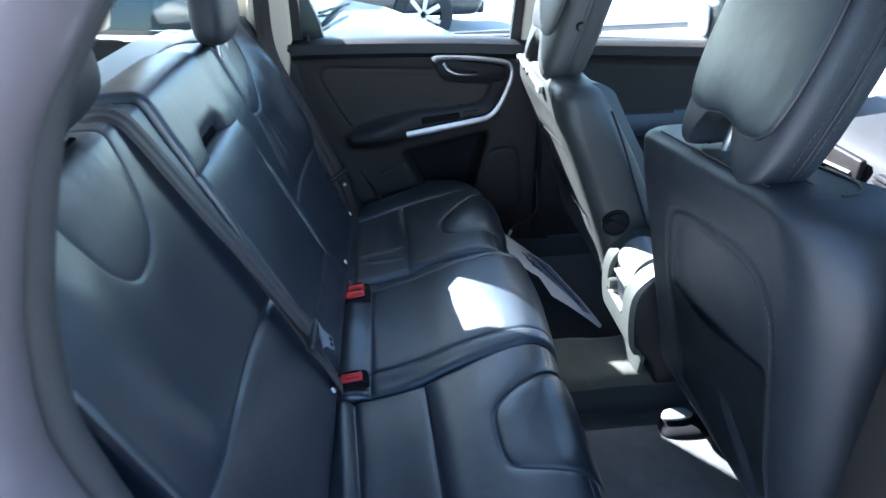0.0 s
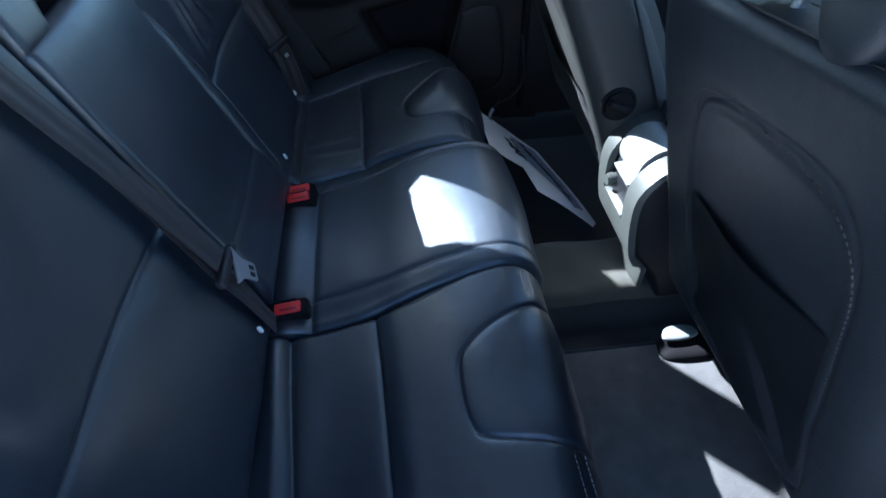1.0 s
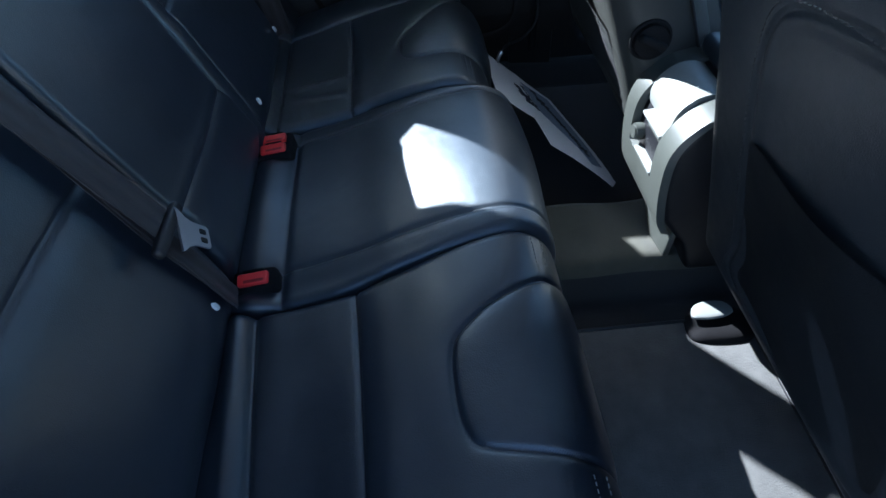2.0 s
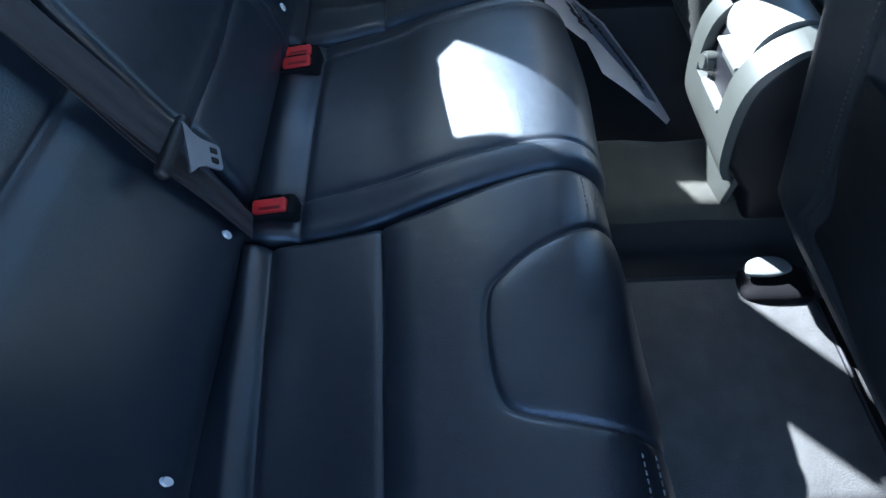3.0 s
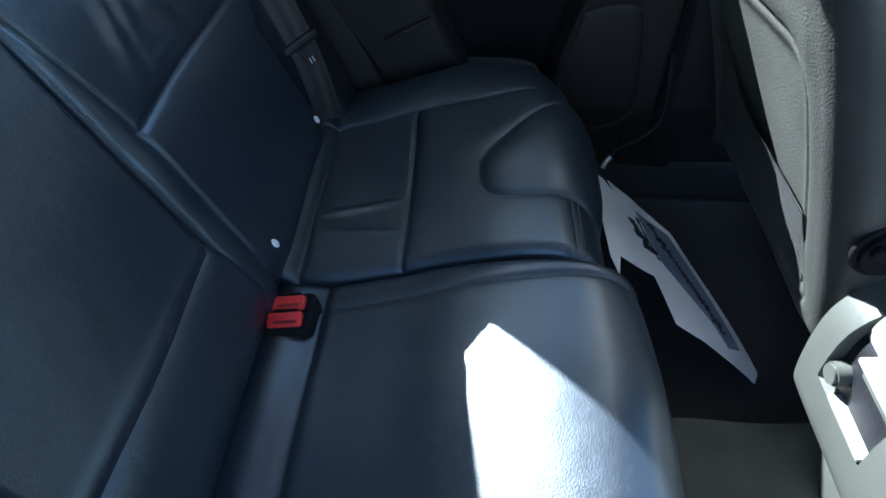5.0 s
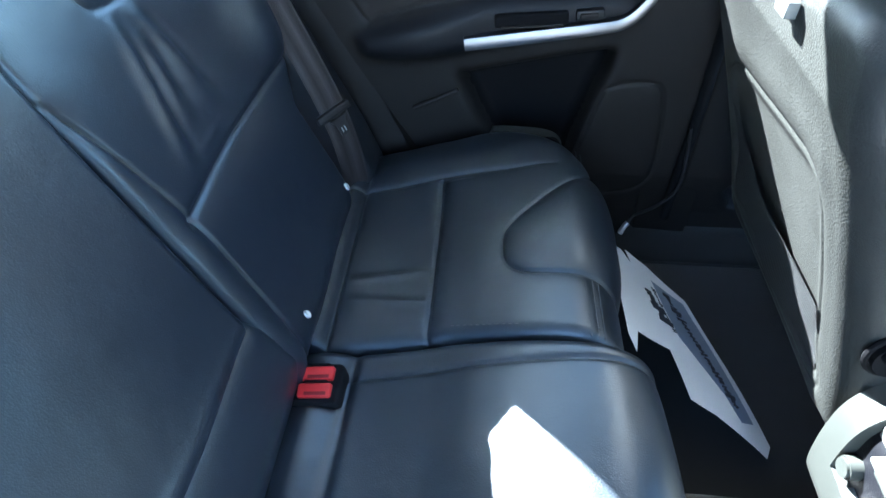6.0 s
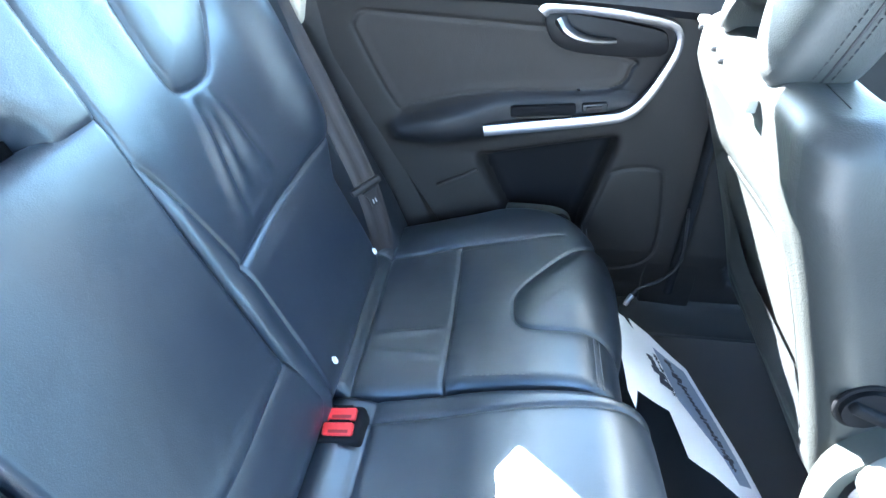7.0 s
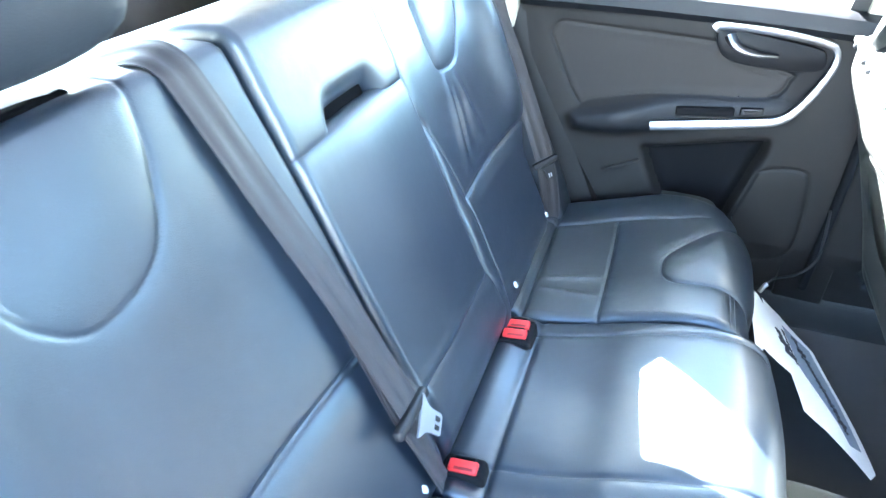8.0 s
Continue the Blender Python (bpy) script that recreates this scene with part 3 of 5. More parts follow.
def rear_seat(far):
    side = 1 if far else -1
    seat = thing("rear_seat", "creased black leather rear seat beside the closed door" if far else "black leather rear seat beside the open doorway",
                 "car seat", (0.2, 0.42 * side, 0.42), "rear seats")
    back, cush = outer_back(far), outer_cushion(far)
    b = under("backrest", back[0], LEATHER_WORN if far else LEATHER, seat)
    under("back_insert", back[1], LEATHER, b, "smooth raised leather insert")
    under("lower_panel", back[2], LEATHER, b)
    c = under("cushion", cush[0], LEATHER_SAT if far else LEATHER, seat)
    under("cushion_insert", cush[1], LEATHER_SAT if far else LEATHER_WORN, c, "raised leather insert")
    under("rear_strip", cush[2], LEATHER_SAT if far else LEATHER, c)
    # double rows of thread along the front seam
    for off in ((-0.011, -0.002, 0.007) if far else (-0.006, 0.007)):
        for ya, yb in (((0.205, 0.296), (0.57, 0.60)) if far else ((0.19, 0.235), (0.51, 0.575))):
            path = [Vector(((0.388 if far else 0.422) + off, side * (ya + (yb - ya) * i / 8), 0.7245 + (-0.004 if off > 0 else 0.003))) for i in range(9)]
            under("stitching", stitches(bmesh.new(), path, (0.5, 0, 0.86)), THREAD, c)
    path = spline([(0.20, 0.232, 0.688), (0.30, 0.215, 0.722), (0.38, 0.205, 0.732)], 8)
    if far:
        under("stitching", stitches(bmesh.new(), [p + Vector((0, 0.012, -0.004)) for p in path], (0, -0.5, 0.86), 0.005, 0.004), THREAD, c)
        head_restraint(seat, 0.335, -0.215, 1.232, 0.105, 0.075)
    else:
        head_restraint(seat, -0.40, -0.262, 1.268)
        latch = under("release_latch", block(bmesh.new(), (-0.262, -0.405, 1.246), (0.036, 0.130, 0.010), 0.004, 3), HOLLOW_SHADE, seat, "black recess of the backrest release")
        under("latch_lever", sweep(bmesh.new(), spline([(-0.258, -0.345, 1.251), (-0.254, -0.375, 1.256), (-0.256, -0.415, 1.256), (-0.262, -0.460, 1.251)], 6), flat(0.012, 0.005), (0, 0, 1)), STEEL, latch, "bright release lever")
    for y in (0.236, 0.512):
        lab = bmesh.new()
        bmesh.ops.create_cone(lab, cap_ends=True, segments=16, radius1=0.0040, radius2=0.0036, depth=0.004, matrix=Matrix.Translation((0.0105, y * side, 0.701)) @ Matrix.Rotation(radians(67), 4, "Y") @ Matrix.Diagonal((1.7, 1, 1, 1)))
        under("anchor_label", lab, LABELWHITE, seat, "small white child-seat anchor label")
    return seat


rear_seat(True)
rear_seat(False)


# the middle seat: upper block, fold-down armrest panel, lower roll, cushion
def middle_seat():
    seat = thing("rear_seat", "narrow black leather middle rear seat with a folded-up armrest", "car seat", (0.2, 0, 0.42), "rear seats")

    def upper(x, y, z, u):
        dip = 1 / (1 + np.exp((np.abs(y - 0.002) - 0.062) / 0.006)) * bump_at(z - 1.105, 0.027)
        return 0.012 - 0.075 * dip + groove(z - 1.102, 0.007, 0.012)

    top = [p for p in BACK if p[1] > 1.15 or p[0] < -0.31] + [(-0.182, 1.135), (-0.168, 1.103), (-0.175, 1.088)]
    under("upper_backrest", pad(top, -0.1575, 0.1475, upper, 130, 160, 0.013, 0.05)[0], LEATHER, seat)
    arm = [(-0.215, 1.085), (-0.185, 1.105), (-0.166, 1.096), (-0.125, 0.995), (-0.08, 0.89), (-0.045, 0.808), (-0.034, 0.785), (-0.045, 0.765)]
    a = under("armrest", pad(arm, lambda x, z: -0.1575 + 0 * z, lambda x, z: 0.1475 + 0 * z, lambda x, y, z, u: 0.010 + 0.004 * bump_at(y, 0.09), 110, 120, 0.012, 0.08)[0],
              LEATHER, seat, "folded-up leather armrest")
    # block set in the dip to darken it like deep shade
    under("pull_slot", block(bmesh.new(), (-0.190, 0.002, 1.119), (0.010, 0.106, 0.038), 0.004, 3, Matrix.Rotation(radians(-23), 4, "Y")), HOLLOW_SHADE, a, "black block as the shade in the armrest pull hollow")
    under("pull_strap", sweep(bmesh.new(), spline([(-0.196, -0.066, 1.118), (-0.186, -0.045, 1.112), (-0.188, -0.02, 1.110), (-0.198, 0.0, 1.114)], 6), flat(0.016, 0.003), (1, 0, 0.4)), BLACK, a, "black pull strap in the hollow")
    low = [(-0.06, 0.775), (-0.035, 0.782), (-0.018, 0.765), (-0.002, 0.72), (0.008, 0.68), (-0.005, 0.62)]
    under("lower_backrest", pad(low, lambda x, z: -0.150 - 0.02 * (0.78 - z), lambda x, z: 0.158 + 0.25 * (0.78 - z), lambda x, y, z, u: 0.005 + 0 * y, 60, 50, 0.018, 0.06)[0], LEATHER, seat)

    def top_relief(x, y, z, u):
        h = groove(y + 0.130 - 0.02 * np.clip(x - 0.2, 0, 1), 0.0035, 0.004) + groove(y - 0.178 + 0.04 * np.clip(x - 0.2, 0, 1), 0.0035, 0.004)
        h += 0.006 * bump_at(y - 0.02, 0.11) + groove(x - 0.072, 0.008, 0.006)
        h += 0.005 * bump_at(x - 0.035, 0.022)
        return h - 0.004 * bump_at(np.abs(y - 0.02) - 0.19, 0.02) + 0.001 * np.sin(27 * x + 21 * y)
    regions = lambda x, y, z, u: np.where(x < 0.072, 1, 0)
    m = pad(SEAT, lambda x, z: -0.197 + 0.03 * np.clip((x - 0.15) / 0.27, 0, 1), lambda x, z: 0.226 - 0.03 * np.clip((x - 0.20) / 0.22, 0, 1), top_relief, 180, 230, 0.018, 0.10, regions)
    c = under("cushion", m[0], LEATHER_SAT, seat)
    under("rear_strip", m[1], LEATHER, c, "narrow leather strip between the buckles")
    return seat


middle_seat()
structure("parcel_cover", prism([(-0.525, 1.188), (-0.40, 1.200), (-0.375, 1.200), (-0.375, 1.150), (-0.515, 1.140)], "y", -0.66, 0.66, 0.008), COVER, "pale grey load cover cassette behind the rear seats", "load cover")
# roller housing
roller = thing("load_cover_roller", "dark roller housing of the load cover, behind the seats", "roller", (-0.40, 0, 1.16))
under("housing", sweep(bmesh.new(), [Vector((-0.372, -0.66, 1.196)), Vector((-0.372, 0.66, 1.196))], circle(0.010, 14), (0, 0, 1)), TRIM, roller)


# ---- belts and buckles ----
def buckle(x, y, z, double):
    b = thing("seat_belt_buckle", "black belt buckle with " + ("two red buttons" if double else "one red button") + " behind the cushion", "buckle", (x, y, z - 0.03), "rear buckles")
    depth = 0.060 if double else 0.036
    tilt = Matrix.Rotation(radians(-8), 4, "Y") @ Matrix.Rotation(radians(6), 4, "X")
    under("housing", block(bmesh.new(), (x, y, z - 0.012), (0.066, depth, 0.062), 0.008, 3, tilt), BLACK_AND_SHADE, b)
    for k in ((-0.0125, 0.0115) if double else (0.0,)):
        lean = tilt @ Matrix.Rotation(radians(9), 4, "X")
        p = Vector((x, y, z - 0.012)) + tilt @ Vector((0.001, k - (0 if double else 0.004), 0.0315))
        under("button", block(bmesh.new(), p, (0.044, 0.019, 0.013), 0.003, 3, lean), RED, b, "red press button")
        # darker red strip paints the shade of a finger dent
        dent = p + lean @ Vector((0.002, -0.0045, 0.0055))
        under("dent_shade", block(bmesh.new(), dent, (0.030, 0.0055, 0.0024), 0.0011, 2, lean), RED_SHADE, b, "dark strip as the shade of a dent")
        q = Vector((x, y, z - 0.012)) + tilt @ Vector((0.001, k + (0.0118 if double else 0.009), 0.0345))
        under("slot", block(bmesh.new(), q, (0.030, 0.003, 0.006), 0.0005, 1, tilt), BLACK_AND_SHADE, b)
    return b


buckle(0.040, -0.148, 0.638, False)
buckle(0.038, 0.162, 0.640, True)

N = Vector((0.922, 0, 0.387))


def tongue(belt, at, way, normal, size=1.0, plate_way=None, metal=NICKEL):
    """The tongue: a moulded bar across the webbing and a slotted steel plate."""
    way, normal = Vector(way).normalized(), Vector(normal).normalized()
    side = way.cross(normal).normalized()
    m = Matrix((side, way, normal)).transposed().to_4x4()
    t = under("tongue", block(bmesh.new(), Vector(at), (0.090 if plate_way is not None else 0.068, 0.015, 0.014), 0.005, 3, m), BLACK, belt, "black moulded tongue")
    bm = bmesh.new()
    if plate_way is not None:
        way = Vector(plate_way).normalized()
        side = way.cross(normal).normalized()
        m = Matrix((side, way, normal)).transposed().to_4x4()
    c = Vector(at) + way * (0.008 + 0.040 * size) + normal * 0.006
    half = [(-0.036, 0.036), (-0.030, 0.033), (-0.018, 0.024), (-0.004, 0.0195), (0.030, 0.0185), (0.034, 0.0150)]
    outline = [(w * size, d * size) for d, w in half] + [(-w * size, d * size) for d, w in half[::-1]]
    lo, hi = ([bm.verts.new(c + side * a + way * b + normal * k) for a, b in outline] for k in (-0.0015, 0.0015))
    bm.faces.new(lo), bm.faces.new(hi[::-1])
    for i in range(len(lo)):
        bm.faces.new((lo[i - 1], lo[i], hi[i], hi[i - 1]))
    under("plate", bm, metal, t, "slotted steel plate")
    for s in (-0.008, 0.008):
        if plate_way is None:
            under("print_mark", block(bmesh.new(), c + side * s * 0.8 * size + way * 0.012 * size + normal * 0.0012, (0.004 * size, 0.022 * size, 0.003), 0.0005, 1, m), LABELWHITE, t, "white printed mark")
        else:
            under("slot", block(bmesh.new(), c + side * s * 0.9 * size + way * 0.018 * size + normal * 0.001, (0.009 * size, 0.015 * size, 0.004), 0.001, 1, m), BLACK, t)
    return t


def ribbon(path, normal, width=0.048):
    bm = bmesh.new()
    ridges = [(-0.5, 0), (-0.5, 0.6), (-0.38, 0.6), (-0.36, 1), (-0.14, 1), (-0.12, 0.7), (0.12, 0.7), (0.14, 1), (0.36, 1), (0.38, 0.6), (0.5, 0.6), (0.5, 0)]
    sec = [(a * width, b * 0.0016) for a, b in ridges]
    return sweep(bm, path, sec, normal)


near_belt = thing("seat_belt", "dark webbing belt hanging over the backrest with its steel tongue", "seat belt", (-0.1, -0.22, 0.7))
run = spline([(-0.320, -0.246, 1.236), (-0.262, -0.243, 1.251), (-0.232, -0.240, 1.243), (-0.210, -0.238, 1.212), (-0.160, -0.227, 1.106), (-0.10, -0.215, 0.985), (-0.052, -0.212, 0.888), (-0.018, -0.214, 0.828)], 9)
under("webbing", ribbon(run, N), WEB, near_belt)
back_run = spline([(-0.104, -0.217, 0.985), (-0.064, -0.217, 0.895), (-0.030, -0.219, 0.820), (0.000, -0.210, 0.745), (0.020, -0.190, 0.660)], 8)
under("lap_webbing", ribbon(back_run, N, 0.034), WEB, near_belt)
tongue(near_belt, (-0.012, -0.217, 0.820), (0.36, -0.05, -0.90), (0.92, 0.02, 0.37), 0.78, (0.30, 0.50, -0.80))

far_belt = thing("seat_belt", "dark webbing belt hanging beside the closed door, tongue low down", "seat belt", (-0.05, 0.58, 0.65))
run = spline([(-0.148, 0.625, 1.46), (-0.176, 0.652, 1.165), (-0.106, 0.630, 0.985), (-0.032, 0.608, 0.815), (-0.002, 0.597, 0.715), (0.012, 0.590, 0.610)], 9)
under("webbing", ribbon(run, Vector((0.62, -0.68, 0.38))), WEB, far_belt)
tongue(far_belt, (-0.020, 0.602, 0.785), (0.35, -0.05, -0.9), (0.62, -0.68, 0.38), 0.45, None, BLACK)
far_side = prism([(-0.33, 1.235), (-0.222, 1.230), (-0.158, 1.10), (-0.076, 0.90), (0.008, 0.72), (0.045, 0.62), (-0.2, 0.55)], "y", 0.603, 0.712, 0.02, 4)
structure("seat_side_bolster", far_side, LEATHER_DULL, "charcoal leather side bolster between the rear seat and the door", "side trim")
near_side = prism([(-0.30, 1.215), (-0.245, 1.215), (-0.11, 0.90), (-0.02, 0.72), (0.02, 0.62), (-0.2, 0.55)], "y", -0.712, -0.668, 0.012, 3)
structure("seat_side_bolster", near_side, TRIM, "charcoal side bolster between the rear seat and the open doorway", "side trim")


# ---- the closed rear door ----
def door_panel(x0, x1, rear_cut, armrest, pocket, panel, grille, rows=190, cols=240, bezel=None):
    """The moulded inner face of a door as relief towards the cabin."""
    xs, zs = np.linspace(x0, x1, cols), np.linspace(0.46, 1.135, rows)
    Z, X = np.meshgrid(zs, xs, indexing="ij")
    if rear_cut:
        left = np.interp(zs, [0.46, 0.55, 0.648, 0.80, 0.985, 1.106, 1.2], [0.16, 0.14, 0.102, 0.01, -0.093, -0.13, -0.14])[:, None]
        X = left + (x1 - left) * (X - x0) / (x1 - x0)
    Z = Z + (X - 0.2) * -0.045 * np.clip((Z - 0.9) / 0.2, 0, 1)
    d = inside(panel, X, Z)
    h = groove(d, 0.003, 0.004) + np.where(d < 0, -0.003 * np.clip(-d / 0.02, 0, 1), 0)
    a = inside(armrest, X, Z)
    h += (0.012 + 0.016 * bump_at(X - 0.11, 0.09)) / (1 + np.exp(a / 0.006))
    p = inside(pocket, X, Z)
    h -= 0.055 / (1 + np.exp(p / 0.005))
    g = inside(grille, X, Z)
    h += groove(g, 0.003, 0.003)
    h += 0.025 * np.clip((Z - 1.09) / 0.04, 0, 1) ** 2 - 0.02 * np.clip((0.60 - Z) / 0.1, 0, 1)
    y = 0.715 - h
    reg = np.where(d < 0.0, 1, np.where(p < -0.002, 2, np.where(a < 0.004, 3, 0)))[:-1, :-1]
    if bezel is not None:
        reg = np.where((reg == 0) & (inside(bezel, X, Z)[:-1, :-1] < 0), 4, reg)
    return surface(np.stack([X, y, Z], -1), reg)


BEZEL = rounded([(0.285, 1.082), (0.34, 1.088), (0.42, 1.078), (0.485, 1.064), (0.505, 1.045), (0.495, 0.985), (0.468, 0.925), (0.445, 0.90), (0.30, 0.88), (0.32, 0.92), (0.40, 0.95), (0.435, 0.985), (0.33, 1.02), (0.29, 1.045)], 4)
ARM = rounded([(0.016, 0.845), (0.016, 0.868), (0.06, 0.884), (0.12, 0.901), (0.17, 0.914), (0.22, 0.928), (0.33, 0.937), (0.43, 0.945), (0.47, 0.93), (0.45, 0.902), (0.34, 0.882), (0.19, 0.850), (0.10, 0.836), (0.03, 0.836)], 4)
POCKET = rounded([(0.194, 0.786), (0.206, 0.797), (0.30, 0.818), (0.42, 0.843), (0.436, 0.838), (0.425, 0.79), (0.395, 0.675), (0.38, 0.63), (0.29, 0.62), (0.245, 0.68)], 4)
PANEL = rounded([(-0.045, 1.030), (-0.048, 1.056), (-0.030, 1.071), (0.02, 1.070), (0.28, 1.055), (0.30, 1.05), (0.33, 1.03), (0.44, 1.003), (0.445, 0.99), (0.41, 0.95), (0.20, 0.935), (0.06, 0.905), (0.02, 0.90)], 4)
GRILLE = rounded([(0.43, 0.745), (0.45, 0.785), (0.52, 0.795), (0.545, 0.76), (0.555, 0.60), (0.50, 0.55), (0.40, 0.56)], 4)

door = thing("door_1", "closed charcoal rear door with a satin silver trim band and an empty map pocket", "car door", (0.2, 0.75, 0.46), kind="structure")
face = door_panel(-0.14, 0.592, True, ARM, POCKET, PANEL, GRILLE, bezel=BEZEL)
dp = under("door_panel", face[0], TRIM, door)
under("upper_panel", face[1], TRIM_SOFT, dp, "soft charcoal leather-look panel")
# the pocket's inner shade is painted as near-black
under("map_pocket", face[2], BLACK_AND_SHADE, dp, "recessed map pocket with its shade in the colour")
under("armrest", face[3], TRIM_DARK, dp, "padded charcoal armrest")
under("handle_surround", face[4], GLOSSBLACK, dp, "black surround of the door handle")
under("outer_skin", prism([(0.13, 0.45), (0.58, 0.45), (0.575, 1.13), (-0.13, 1.15), (-0.09, 0.98), (0.10, 0.64)], "y", 0.775, 0.80, 0.004), PAINT, door, "silver outer skin")
sill_path = spline([(-0.12, 0.700, 1.150), (0.1, 0.698, 1.147), (0.35, 0.698, 1.137), (0.565, 0.700, 1.122)], 6)
under("window_ledge", sweep(bmesh.new(), sill_path, [(-0.09, 0.0), (-0.085, -0.03), (0.0, -0.045), (0.016, -0.03), (0.012, -0.004), (-0.005, 0.006), (-0.04, 0.006)], (0, 0, 1)), TRIM_DARK, door, "padded ledge below the window")
# silver band: along the top, round the front corner and back below the armrest
band = spline([(0.281, 0.703, 1.086), (0.292, 0.702, 1.093), (0.34, 0.701, 1.094), (0.42, 0.700, 1.085), (0.485, 0.700, 1.074), (0.509, 0.700, 1.060), (0.513, 0.700, 1.030), (0.498, 0.700, 0.985), (0.475, 0.699, 0.940), (0.446, 0.698, 0.911), (0.40, 0.697, 0.900), (0.30, 0.697, 0.884), (0.192, 0.698, 0.867)], 7)
grow = [0.60 + 0.50 * min(1, abs(i / len(band) - 0.45) * 2.2) for i in range(len(band))]
under("silver_band", sweep(bmesh.new(), band, [(0.008, -0.010), (0.008, 0.010), (0.0, 0.0115), (-0.010, 0.008), (-0.012, 0.0), (-0.010, -0.008), (0.0, -0.0115)], (0, 1, 0), scale=grow), SILVER, door, "satin silver trim band")
# handle: silver bezel with a dark cup and a lever
cup = under("handle_cup", prism(rounded([(0.287, 1.074), (0.305, 1.082), (0.34, 1.082), (0.47, 1.062), (0.495, 1.045), (0.485, 1.015), (0.36, 1.015), (0.305, 1.033)], 4), "y", 0.703, 0.722, 0.003), GLOSSBLACK, door, "dark handle cup")
under("lever", sweep(bmesh.new(), spline([(0.314, 0.700, 1.072), (0.324, 0.692, 1.060), (0.342, 0.688, 1.050), (0.372, 0.688, 1.044), (0.408, 0.692, 1.043)], 7), [(a * 1.0, b) for a, b in circle(0.010, 10, 0.6)], (0, 1, 0), scale=[1.9 - 1.3 * i / 28 for i in range(29)]), SILVER, cup, "silver door lever")
# solid black block painted as the shade inside the pull slot
lid = under("armrest_slot", block(bmesh.new(), (0.298, 0.698, 0.911), (0.118, 0.012, 0.022), 0.005, 3, Matrix.Rotation(radians(-5), 4, "Y")), BLACK_AND_SHADE, door, "black block for the shaded pull slot")
under("slot_edge", block(bmesh.new(), (0.300, 0.6925, 0.9015), (0.100, 0.006, 0.004), 0.0015, 2, Matrix.Rotation(radians(-5), 4, "Y")), TRIM_SOFT, lid)
sw = under("window_switch", block(bmesh.new(), (0.390, 0.699, 0.921), (0.045, 0.014, 0.018), 0.004, 2, Matrix.Rotation(radians(-6), 4, "Y")), BLACK, door, "window switch")
under("switch_key", block(bmesh.new(), (0.388, 0.691, 0.922), (0.028, 0.006, 0.008), 0.002, 2, Matrix.Rotation(radians(-6), 4, "Y")), TRIM_SOFT, sw)
holder = under("cup_holder", prism(rounded([(0.240, 0.63), (0.244, 0.695), (0.256, 0.703), (0.30, 0.703), (0.340, 0.700), (0.366, 0.689), (0.378, 0.665), (0.378, 0.63)], 4), "y", 0.692, 0.712, 0.004), GREYPLASTIC, door, "pale lip of the bottle holder")
# flat black disc in place of the shade inside the holder
hole = bmesh.new()
bmesh.ops.create_cone(hole, cap_ends=True, segments=24, radius1=0.024, radius2=0.022, depth=0.006, matrix=Matrix.Translation((0.350, 0.6905, 0.672)) @ Matrix.Rotation(radians(90), 4, "X"))
under("holder_opening", hole, BLACK_AND_SHADE, holder, "round black disc for the shaded opening")
under("pocket_rib", sweep(bmesh.new(), spline([(0.100, 0.712, 0.733), (0.140, 0.709, 0.753), (0.181, 0.712, 0.773)], 6), circle(0.0045, 8), (0, 1, 0)), TRIM_SOFT, door, "raised rib behind the pocket")
under("lock_pin", sweep(bmesh.new(), [Vector((-0.068, 0.705, 1.145)), Vector((-0.068, 0.705, 1.168))], circle(0.005, 8), (1, 0, 0)), BLACK, door)
frame_path = spline([(-0.108, 0.735, 1.15), (-0.102, 0.715, 1.24), (-0.092, 0.685, 1.36), (-0.06, 0.645, 1.50), (0.04, 0.635, 1.535), (0.5, 0.635, 1.535), (0.56, 0.65, 1.50), (0.54, 0.70, 1.30), (0.528, 0.735, 1.13)], 6)
under("window_frame", sweep(bmesh.new(), frame_path, flat(0.035, 0.030), (0, 1, 0)), BLACK, door, "black window frame")
# added piece, no part of the door: blocks sun from the far cushion
under("sun_stop", prism([(-0.115, 1.135), (-0.030, 1.135), (-0.038, 1.19), (-0.065, 1.262), (-0.090, 1.32), (-0.145, 1.32), (-0.145, 1.135)], "y", 0.765, 0.80, 0.003), BLACK, door, "black corner piece added to keep sun off the cushion")
wp = under("pane", tapered(prism([(-0.10, 1.135), (-0.055, 1.36), (0.02, 1.53), (0.54, 1.53), (0.53, 1.12)], "y", 0.738, 0.742, 0)), GLASS, door, "door window glass", False)
wp.visible_shadow = False
seal_path = spline([(0.600, 0.712, 1.12), (0.610, 0.712, 0.80), (0.605, 0.712, 0.50)], 6)
under("door_seal", sweep(bmesh.new(), seal_path, circle(0.010, 10), (0, 1, 0)), BLACK_AND_SHADE, door, "black rubber door seal")

# ---- closed front door, driver's side ----
fdoor = thing("door_2", "closed charcoal front door beyond the driver's seat", "car door", (1.1, 0.75, 0.46), kind="structure")
ARMF = rounded([(0.68, 0.83), (0.80, 0.87), (1.15, 0.885), (1.30, 0.90), (1.28, 0.85), (0.9, 0.815)], 4)
POCKF = rounded([(0.8, 0.50), (0.8, 0.62), (1.4, 0.64), (1.45, 0.50)], 4)
PANF = rounded([(0.75, 1.04), (0.80, 1.045), (1.25, 1.01), (1.30, 0.98), (1.2, 0.91), (0.85, 0.895), (0.76, 0.93)], 4)
f2 = door_panel(0.625, 1.60, False, ARMF, POCKF, PANF, rounded([(1.46, 0.6), (1.46, 0.75), (1.56, 0.75), (1.56, 0.6)], 3), 90, 150)
d2 = under("door_panel", f2[0], TRIM, fdoor)
under("upper_panel", f2[1], TRIM_SOFT, d2)
under("map_pocket", f2[2], BLACK, d2)
